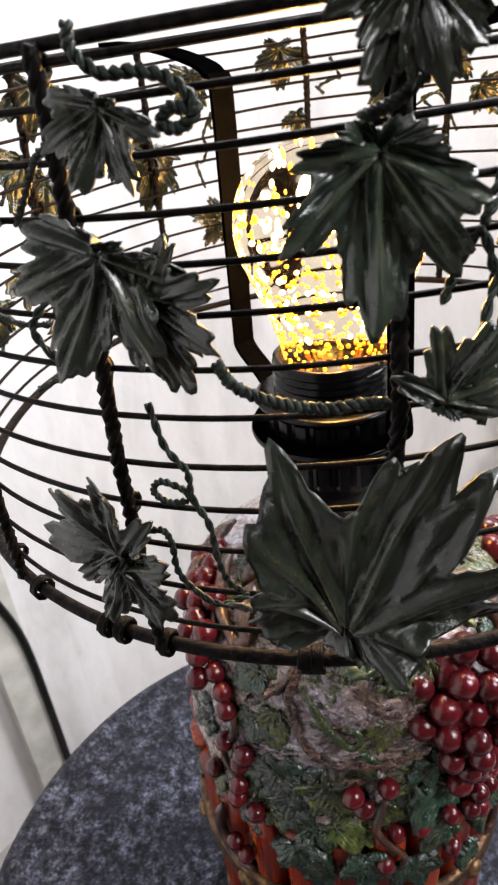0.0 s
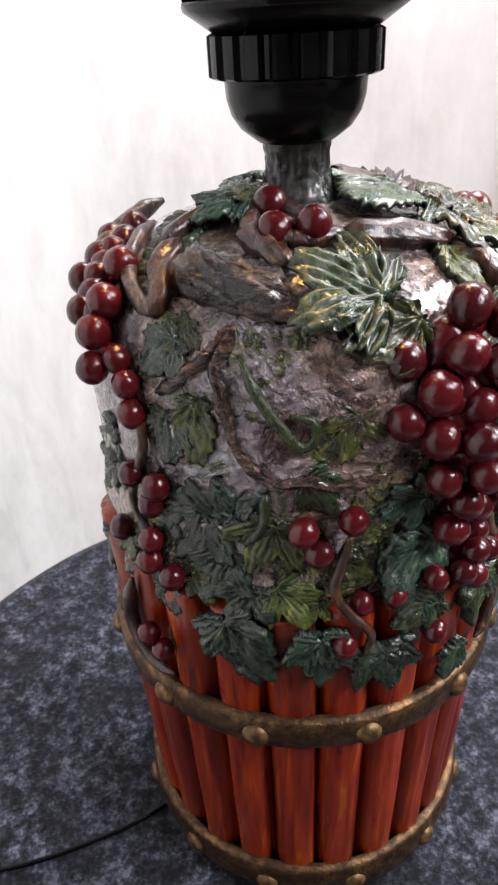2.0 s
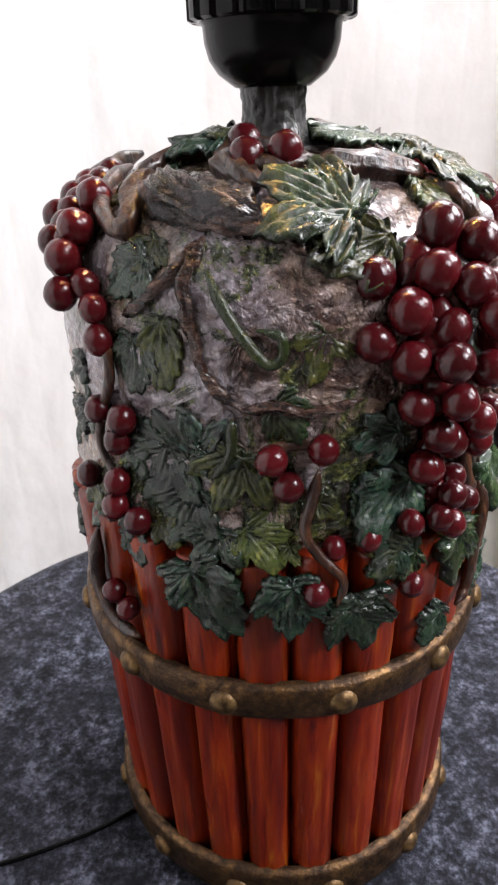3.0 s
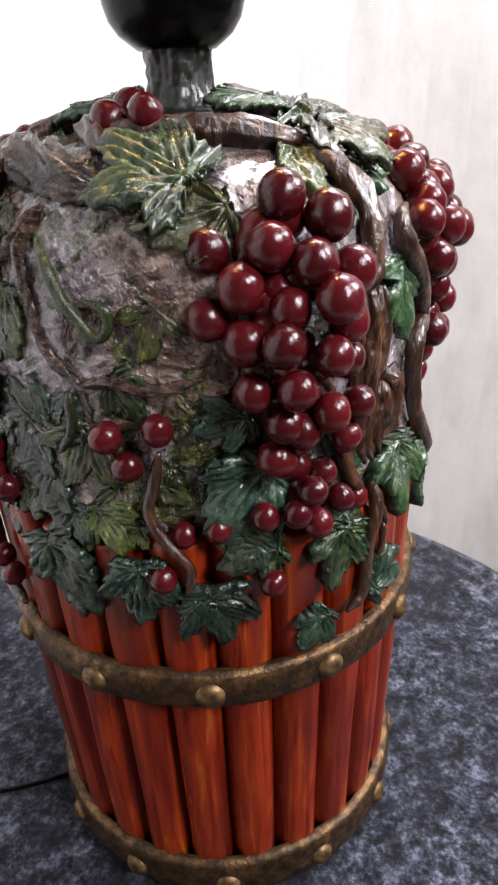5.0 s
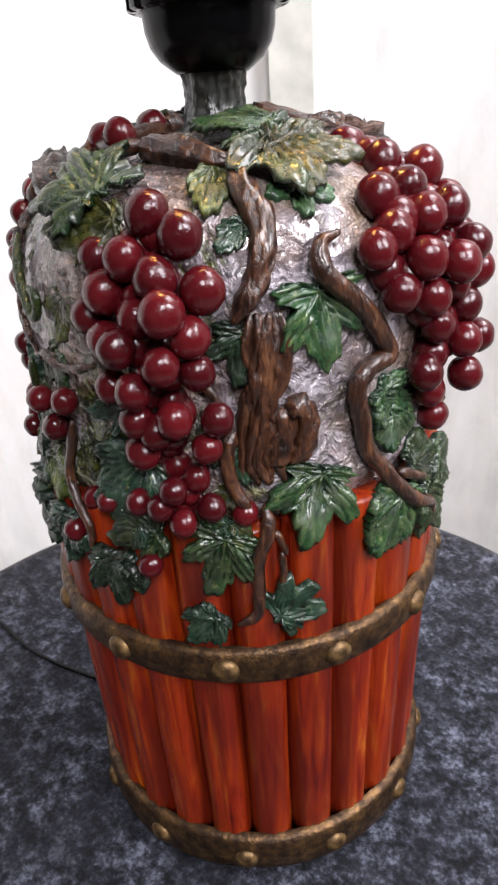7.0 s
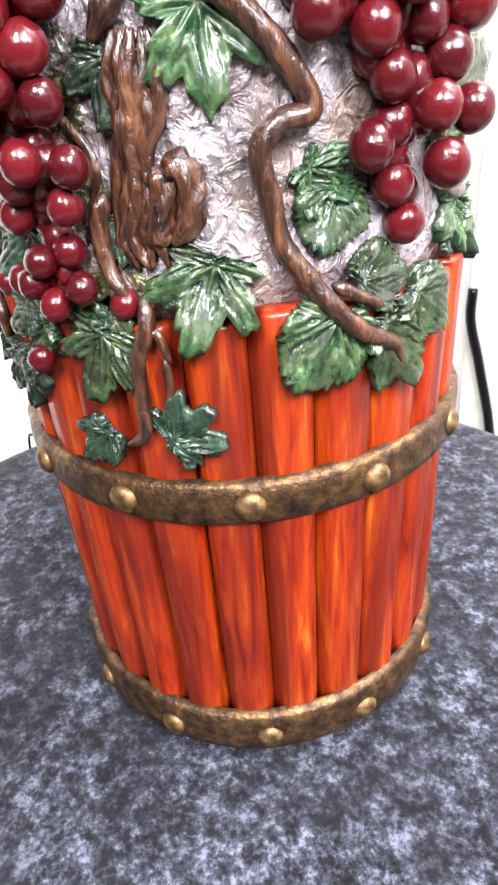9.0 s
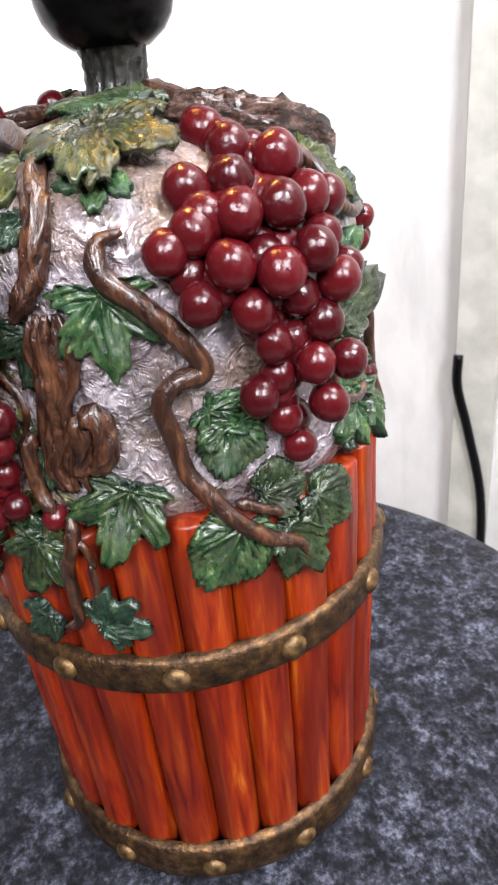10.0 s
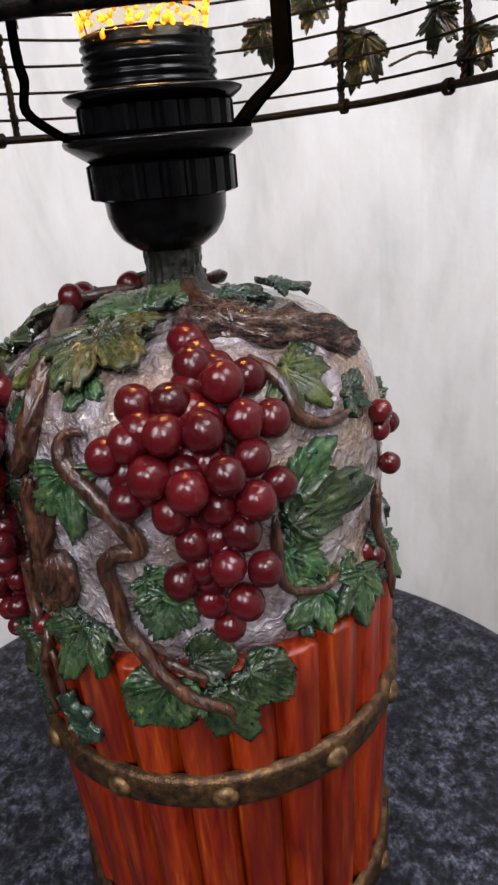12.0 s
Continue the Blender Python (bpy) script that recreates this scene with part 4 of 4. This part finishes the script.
bits = random.Random(77)
for a0, a1, z0, z1, count in ((-132, -98, 0.156, 0.190, 7), (-98, -66, 0.154, 0.180, 4), (-150, -128, 0.150, 0.230, 8), (36, 70, 0.160, 0.180, 5), (-60, -42, 0.150, 0.180, 6), (-170, -110, 0.246, 0.2565, 14), (36, 90, 0.242, 0.2560, 10)):
    for _ in range(count):
        mat = bits.choice((D, O, O, G))
        base_leaf(lamp, bits.uniform(a0, a1), bits.uniform(z0, z1), bits.uniform(0.0055, 0.0105), bits.uniform(110, 260), mat, bits.choice((FIVE, THREE, PLAIN)), bits.randint(100, 999), 0.0003, 0.9, 0.15, "small painted leaf", 5, 44)

for ob in list(lamp.children):
    if ob.name.split(".")[0] in ("vine", "branch", "leaf"):
        ob.location = (0, 0, UP)

# ---- lamp holder ----
def ribbed(r, deep, z0, z1, count):
    n, verts, faces = count * 6, [], []
    for z, d in ((z0, -0.0012), (z0 + 0.0006, 0.0), (z1 - 0.0006, 0.0), (z1, -0.0012)):
        for k in range(n):
            a = 2 * math.pi * k / n
            rr = r + d - (deep if k % 6 in (4, 5) else 0)
            verts.append((rr * math.cos(a), rr * math.sin(a), z))
    for i in range(3):
        for k in range(n):
            j = (k + 1) % n
            faces.append((i * n + k, i * n + j, (i + 1) * n + j, (i + 1) * n + k))
    faces += [tuple(range(n - 1, -1, -1)), tuple(3 * n + k for k in range(n))]
    return verts, faces


holder = lamp_part("lamp_holder", mesh_of("lamp_holder", *revolve([(0.0110, 0.2755), (0.0125, 0.2765), (0.0160, 0.2790), (0.0185, 0.2825), (0.0197, 0.2865), (0.0200, 0.2905), (0.0208, 0.2915), (0.0205, 0.3000), (0.0200, 0.3180), (0.0200, 0.3190)], 64), BLACK), None, "black bakelite lamp holder")
holder.location = (0.0, 0.0, UP - 0.0045)
holder.scale = (0.965, 0.965, 1.0)
put("ring", mesh_of("ring", *ribbed(0.0242, 0.0014, 0.2915, 0.3020, 20), BLACK, False), holder)
put("flange", mesh_of("flange", *revolve([(0.0225, 0.3020), (0.0300, 0.3068), (0.0304, 0.3080), (0.0300, 0.3090), (0.0230, 0.3094)], 64), BLACK), holder)
put("ring", mesh_of("ring", *ribbed(0.0246, 0.0014, 0.3092, 0.3175, 20), BLACK, False), holder)
put("flange", mesh_of("flange", *revolve([(0.0240, 0.3170), (0.0275, 0.3195), (0.0280, 0.3205), (0.0262, 0.3212), (0.0205, 0.3214)], 64), BLACK), holder)
thread = [(0.0196, 0.3205)]
for k in range(5):
    thread += [(0.0198, 0.3212 + k * 0.0026), (0.0206, 0.3219 + k * 0.0026), (0.0206, 0.3226 + k * 0.0026), (0.0198, 0.3233 + k * 0.0026)]
thread += [(0.0202, 0.3350), (0.0190, 0.3356), (0.0182, 0.3350), (0.0182, 0.3300)]
put("threaded_sleeve", mesh_of("threaded_sleeve", *revolve(thread, 64), BLACK), holder)

# lamp lead lying on the cloth
lead = [(-0.060, -0.026, TOP_Z + 0.0012), (-0.085, -0.040, TOP_Z + 0.0013), (-0.125, -0.053, TOP_Z + 0.0014), (-0.165, -0.056, TOP_Z + 0.0014), (-0.205, -0.061, TOP_Z + 0.0012), (-0.2285, -0.072, TOP_Z - 0.003), (-0.240, -0.078, TOP_Z - 0.03), (-0.246, -0.082, TOP_Z - 0.2)]
tagged(put("lamp_lead", mesh_of("lamp_lead", *tube(smooth_line(lead, 8), 0.0011, 8), BLACK)), "thin black lead running over the velvet cloth", "cable")

# ---- the bulb ----
def mat_glow(name, colour, strength):
    m = bpy.data.materials.new(name)
    m.use_nodes = True
    b = m.node_tree.nodes["Principled BSDF"]
    b.inputs["Base Color"].default_value = (*colour, 1)
    b.inputs["Emission Color"].default_value = (*colour, 1)
    b.inputs["Emission Strength"].default_value = strength
    return m


def mat_glass():
    m, t, b = material("silvered_bulb_glass", 0.03)
    b.inputs["Base Color"].default_value = (0.96, 0.86, 0.66, 1)
    b.inputs["Transmission Weight"].default_value = 1.0
    b.inputs["IOR"].default_value = 1.1
    return m


BX, BY = 0.0025, 0.0
bulb = thing("light_bulb", "lit decorative bulb full of small golden points of light", "bulb", at=(BX, BY, 0.3222))
GLASS, GOLD, PALE = mat_glass(), mat_glow("golden_light_point", (1.0, 0.50, 0.02), 3.2), mat_glow("pale_light_point", (1.0, 0.80, 0.45), 4.5)
bulb_rows = [(0.0175, 0.004), (0.0183, 0.010), (0.0197, 0.018), (0.0230, 0.030), (0.0272, 0.042), (0.0305, 0.053), (0.0312, 0.061), (0.0295, 0.072), (0.0240, 0.082), (0.0150, 0.0880), (0.0050, 0.0905)]
bulb_line = [(p.x, p.z) for p in smooth_line([(r, 0, z) for r, z in bulb_rows], 4)]
glass = put("glass", mesh_of("glass", *revolve(bulb_line, 72), GLASS), bulb, "clear tinted glass")
glass.visible_shadow = False
bulb.scale = (1.0, 1.0, 0.86)
put("screw_cap", mesh_of("screw_cap", *revolve([(0.012, -0.016), (0.0135, -0.012), (0.0135, 0.0), (0.0178, 0.002), (0.0178, 0.006)], 48), BLACK), bulb, "dark screw cap")


def sparks(count, mat, seed, spread, size):
    """Small round points of light just inside the glass, drawn out a little towards its ends."""
    rnd = random.Random(seed)
    verts, faces = [], []
    zs, rs = [z for _, z in bulb_line], [r for r, _ in bulb_line]
    for _ in range(count):
        z, a = rnd.uniform(*spread), rnd.uniform(0, 2 * math.pi)
        r = float(np.interp(z, zs, rs)) * rnd.uniform(0.86, 0.945)
        wide = size * rnd.uniform(0.6, 1.2)
        tall = wide * (1.0 + 22 * abs(z - 0.035))
        base, rings, n = len(verts), 5, 8
        for i in range(rings):
            t = math.pi * (i + 0.4) / (rings - 0.2)
            for k in range(n):
                w = 2 * math.pi * k / n
                verts.append((r * math.cos(a) + wide * math.sin(t) * math.cos(w), r * math.sin(a) + wide * math.sin(t) * math.sin(w), z + tall * math.cos(t)))
        for i in range(rings - 1):
            for k in range(n):
                j = (k + 1) % n
                faces.append((base + i * n + k, base + (i + 1) * n + k, base + (i + 1) * n + j, base + i * n + j))
        faces += [tuple(base + k for k in range(n)), tuple(base + (rings - 1) * n + k for k in range(n - 1, -1, -1))]
    return mesh_of("light_points", verts, faces, mat)


AMBER = mat_glow("amber_light_point", (1.0, 0.28, 0.01), 1.6)
tagged(put("light_points", sparks(260, AMBER, 4, (0.004, 0.050), 0.0008), bulb, "amber points of light"), kind="stuff")
tagged(put("light_points", sparks(430, GOLD, 5, (0.006, 0.078), 0.0007), bulb, "golden points of light"), kind="stuff")
tagged(put("light_points", sparks(300, PALE, 6, (0.022, 0.086), 0.0009), bulb, "pale points of light"), kind="stuff")
glow = bpy.data.lights.new("bulb_light", "POINT")
glow.energy, glow.color, glow.shadow_soft_size = 2.0, (1.0, 0.55, 0.15), 0.010
new("bulb_light", glow).location = (BX, BY, 0.381)

# ---- the wire shade ----
SR = 0.1205
shade = thing("lampshade", "drum lampshade of dark wire hoops twined with metal vine leaves", "lampshade", at=(0, 0, 0.3145))
BOTTOM = 0.3145


def rim(angle, r, z):
    """A place on the shade, which sits a little askew; z is the height over its rim."""
    p = polar(angle, r, z)
    p.z += 0.045 * p.x + 0.020 * p.y
    return p


def hoop_wire(name, z, r, thick, seed, label=""):
    n, pts = 120, []
    for k in range(n):
        a = 360 * k / n
        w = 0.0009 * noise.noise(Vector((math.cos(radians(a)) * 2.5, math.sin(radians(a)) * 2.5, seed * 1.7)))
        pts.append(rim(a, r + w, z - BOTTOM + 0.8 * w))
    return put(name, mesh_of(name, *tube(pts, thick, 8, True), WIRE), shade, label)


hoop_wire("rim_ring", BOTTOM, SR, 0.0016, 1, "thick dark wire rim")
hoop_wire("rim_ring", 0.4310, SR, 0.0010, 2, "thick dark wire rim")
LEVELS = [BOTTOM + h for h in (0.0077, 0.0178, 0.0285, 0.0381, 0.0475, 0.0576, 0.0669, 0.0762, 0.0846, 0.0924, 0.1009, 0.1085, 0.1138)]
for i, z in enumerate(LEVELS):
    hoop_wire("wire_hoop", z, SR, 0.0006, i + 5)
RIBS = [-137.8, -114.5, -90.2, -66.0, -42.0, -18.0, 6.0, 30.0, 58.0, 87.0, 122.0, 150.5, -174.0, -156.0]


def twine(points, radius, turns, strands=2, sides=6):
    """A stem of strands wound round one another."""
    line = [Vector(p) for p in points]
    out = []
    for s in range(strands):
        pts, side = [], None
        for i, p in enumerate(line):
            d = (line[min(i + 1, len(line) - 1)] - line[max(i - 1, 0)]).normalized()
            side = d.orthogonal().normalized() if side is None else (side - d * side.dot(d)).normalized()
            w = 2 * math.pi * (turns * i / (len(line) - 1) + s / strands)
            pts.append(p + (side * math.cos(w) + d.cross(side) * math.sin(w)) * radius)
        out.append(tube(pts, radius * 1.05, sides))
    return join(*out)


for i, a in enumerate(RIBS):
    pts = []
    for k in range(49):
        f = k / 48
        z = BOTTOM + f * (0.431 - BOTTOM)
        wave = 0.9 * noise.noise(Vector((i * 3.1, f * 4, 0)))
        pts.append(rim(a + wave, SR + 0.0012, z - BOTTOM))
    put("rib", mesh_of("rib", *twine(pts, 0.00085, 13, 3), WIRE), shade)


def wrap(angle, z, radius, turns, wide):
    """Fine wire wound round a hoop."""
    pts = []
    n = turns * 10
    for k in range(n + 1):
        w = 2 * math.pi * k / 10
        pts.append(rim(angle - wide / 2 + wide * k / n, SR + radius * math.cos(w), z - BOTTOM + radius * math.sin(w)))
    return put("wire_wrap", mesh_of("wire_wrap", *tube(pts, 0.0006, 6), WIRE), shade)


for a in (-121.8, -119.5, -113.9, -98.8, -97.6, -89.9, -88.4, -134.0, 149.7, 125.0):
    wrap(a, BOTTOM, 0.0026, 4, 1.1)
for a in RIBS:
    for z in LEVELS[::3]:
        wrap(a, z, 0.0017, 2, 0.8)


def shade_leaf(angle, z, size, turn, seed, lobes=FIVE, out=0.004, tip=0.0, mat=None):
    """A pressed metal leaf fixed to the shade; tip: metres by which its point stands out."""
    c, s = math.cos(radians(turn)), math.sin(radians(turn))
    a0 = radians(angle)
    n, side = Vector((math.cos(a0), math.sin(a0), 0)), Vector((-math.sin(a0), math.cos(a0), 0))
    mid = n * (SR + out) + Vector((0, 0, z - BOTTOM))

    def place(u, v, w):
        v -= 0.25 * size
        x, y = u * c + v * s, -u * s + v * c
        bend = -(x * x) / (2.2 * SR) + tip * max(0.0, v / size + 0.25) ** 1.5
        return mid + side * x + Vector((0, 0, y)) + n * (w * 1.4 + bend)

    rows = leaf_sheet(size, lobes, seed, 0.70, 0.20, 14, 168, 31, 0.62, 0.60 if lobes is BROAD else 0.52, 0.30, 0.12 if lobes is BROAD else 0.19, 1.35)
    return put("metal_leaf", leaf_mesh("metal_leaf", rows, place, mat or LEAF_METAL, 0.0005), shade)


NEAR_LEAVES = [
    (-94.7, .3440, .0387, 3, BROAD, .010, -.004), (-92.0, .4035, .0250, 179, HANGING, .006, .0), (-111.2, .3940, .0205, 202, MAPLE, .006, .0),
    (-106.3, .3893, .0156, 115, MAPLE, .006, .0), (-115.9, .3445, .0190, 318, MAPLE, .006, .0), (-113.6, .3334, .0156, 140, THREE, .006, .0),
    (-86.6, .3766, .0136, 29, MAPLE, .006, .0), (-109.1, .4153, .0118, 205, MAPLE, .006, .0), (-90.8, .4264, .0141, 209, MAPLE, .006, .0),
    (-88.9, .4267, .0131, 145, MAPLE, .006, .0), (-91.7, .3274, .0145, 129, THREE, .006, .0),
    (-132.0, .3900, .0160, 200, MAPLE, .005, .0), (-70.0, .3900, .0200, 170, MAPLE, .005, .0),
]
FAR_LEAVES = [
    (146.2, .4135, .0198, 162, FIVE, .002, .0), (152.9, .3908, .0167, 154, FIVE, .002, .0), (148.1, .3799, .0196, 157, THREE, .002, .0), (121.9, .3825, .0215, 162, FIVE, .002, .0),
    (92.1, .4182, .0165, 180, THREE, .002, .0), (89.3, .3937, .0096, 184, THREE, .002, .0), (108.3, .3529, .0161, 135, FIVE, .002, .0), (50.5, .3990, .0129, 221, THREE, .002, .0),
    (167.3, .3425, .0152, 181, FIVE, .002, .0), (146.8, .3313, .0176, 154, MAPLE, .002, .0), (157.3, .3515, .0135, 161, FIVE, .002, .0), (129.8, .3361, .0139, 165, FIVE, .002, .0),
    (120.5, .3257, .0150, 155, FIVE, .002, .0), (150.7, .3537, .0119, 178, THREE, .002, .0), (138.7, .3502, .0075, 160, THREE, .002, .0),
    (112.0, .4130, .0150, 160, FIVE, .002, .0), (128.0, .3880, .0150, 220, THREE, .002, .0), (70.0, .4030, .0150, 190, FIVE, .002, .0), (58.0, .4120, .0140, 150, THREE, .002, .0),
    (136.0, .3980, .0150, 180, FIVE, .002, .0), (-128.0, .4130, .0150, 190, MAPLE, .004, .0), (-140.0, .3650, .0150, 200, MAPLE, .004, .0),
]
for i, (a, z, size, turn, lobes, out, tip) in enumerate(NEAR_LEAVES + FAR_LEAVES):
    shade_leaf(a, z, size * (1.08 if i < len(NEAR_LEAVES) else 1.22), turn, 40 + i, lobes, out, tip)


def tendril(rows, radius=0.0008, turns=8):
    """A curl of twisted wire through rows of angle, height and distance out from the shade."""
    line = smooth_line([polar(a, SR + out, z - BOTTOM) for a, z, out in rows], 10)
    return put("tendril", mesh_of("tendril", *twine(line, radius * 0.48, turns, 2, 5), PATINA), shade)


tendril([(-109.7, 0.3728, 0.004), (-108.9, 0.3646, 0.004), (-107.3, 0.3597, 0.004), (-107.2, 0.3543, 0.004), (-106.0, 0.3483, 0.004), (-105.7, 0.3404, 0.004), (-105.0, 0.335, 0.004), (-103.6, 0.3325, 0.004)], 0.0008, 8)
tendril([(-107.5, 0.3534, 0.004), (-109.4, 0.3525, 0.004), (-110.7, 0.3546, 0.004), (-109.8, 0.357, 0.004), (-107.8, 0.3556, 0.004), (-107.3, 0.3537, 0.004)], 0.0008, 8)
tendril([(-112.1, 0.345, 0.004), (-110.5, 0.3456, 0.004), (-109.9, 0.3425, 0.004), (-109.8, 0.3362, 0.004), (-108.4, 0.3317, 0.004), (-106.1, 0.3288, 0.004), (-103.3, 0.3319, 0.004)], 0.0008, 8)
tendril([(-103.5, 0.3805, 0.004), (-102.6, 0.377, 0.004), (-100.6, 0.3745, 0.004), (-98.1, 0.3729, 0.004), (-95.6, 0.3722, 0.004), (-92.7, 0.3728, 0.004), (-91.1, 0.3725, 0.004)], 0.0013, 12)
tendril([(-110.4, 0.4284, 0.004), (-110.4, 0.4252, 0.004), (-108.6, 0.4222, 0.004), (-106.3, 0.4221, 0.004), (-104.2, 0.4207, 0.004), (-102.8, 0.4172, 0.004), (-103.9, 0.4149, 0.004), (-105.1, 0.4155, 0.004), (-104.4, 0.4174, 0.004), (-102.8, 0.4168, 0.004)], 0.0011, 12)
tendril([(-92.9, 0.414, 0.004), (-90.9, 0.4155, 0.004), (-89.0, 0.4183, 0.004), (-87.3, 0.4189, 0.004)], 0.0012, 8)
tendril([(-86.7, 0.4065, 0.004), (-85.9, 0.4034, 0.004), (-84.4, 0.4019, 0.004)], 0.0008, 8)
tendril([(-85.3, 0.3735, 0.004), (-84.1, 0.3741, 0.004), (-83.2, 0.3713, 0.004)], 0.0011, 8)
tendril([(-118.2, 0.4024, 0.004), (-116.0, 0.4091, 0.004), (-114.5, 0.413, 0.004), (-111.3, 0.4164, 0.004)], 0.0008, 8)
tendril([(-122.9, 0.3864, 0.004), (-120.4, 0.3854, 0.004), (-117.3, 0.386, 0.004)], 0.0008, 8)
tendril([(-120.5, 0.3729, 0.004), (-117.5, 0.376, 0.004), (-114.9, 0.3782, 0.004)], 0.0008, 8)
tendril([(140.0, .3240, .002), (134.0, .3270, .003), (129.0, .3255, .002)], 0.0008, 8)
tendril([(70.0, .4000, .002), (66.0, .3950, .003), (60.0, .4000, .003), (56.0, .3850, .003)], 0.0008, 8)

twigs = random.Random(12)
for _ in range(30):
    a, z = twigs.choice((twigs.uniform(40, 175), twigs.uniform(-135, -118), twigs.uniform(-86, -76))), twigs.uniform(0.380, 0.425)
    rows = [(a, z, 0.002)]
    for _ in range(5):
        a, z = a + twigs.uniform(-3.5, 3.5), z + twigs.uniform(-0.012, 0.008)
        rows.append((a, z, twigs.uniform(0.001, 0.007)))
    tendril(rows, 0.0009, 7)

# ---- the frame that carries the shade ----
carrier = thing("shade_carrier", "black flat steel frame that carries the lampshade", "lamp frame", at=(0, 0, 0.3045))


def flat_bar(points, wide, thick):
    """A flat bar along points that lie in one upright plane."""
    pts = [Vector(p) for p in points]
    out = Vector((pts[-1].x, pts[-1].y, 0)).normalized()
    side = Vector((-out.y, out.x, 0))
    verts, faces = [], []
    for i, p in enumerate(pts):
        d = (pts[min(i + 1, len(pts) - 1)] - pts[max(i - 1, 0)]).normalized()
        n = d.cross(side)
        for s, m in ((-1, -1), (1, -1), (1, 1), (-1, 1)):
            verts.append(p + side * s * wide / 2 + n * m * thick / 2)
    for i in range(len(pts) - 1):
        for k in range(4):
            j = (k + 1) % 4
            faces.append((4 * i + k, 4 * i + j, 4 * i + 4 + j, 4 * i + 4 + k))
    faces += [(3, 2, 1, 0), tuple(4 * (len(pts) - 1) + k for k in range(4))]
    return verts, faces


put("collar", mesh_of("collar", *revolve([(0.0215, -0.0004), (0.0285, -0.0004), (0.0290, 0.0004), (0.0285, 0.0012), (0.0215, 0.0012)], 64), FRAME), carrier)
for a, reach in ((128, 0.0480), (-61, 0.0370)):
    rows = [(0.022, 0.0006), (0.027, 0.0006), (0.031, 0.0024), (0.038, 0.0085), (reach, 0.0160), (reach + 0.0008, 0.024), (reach, 0.060), (reach - 0.001, 0.1075), (reach + 0.002, 0.1130), (reach + 0.010, 0.1170), (0.085, 0.1230), (0.1195, 0.1265)]
    put("arm", mesh_of("arm", *flat_bar(smooth_line([polar(a, r, z) for r, z in rows], 4), 0.0090, 0.0016), FRAME, False), carrier)
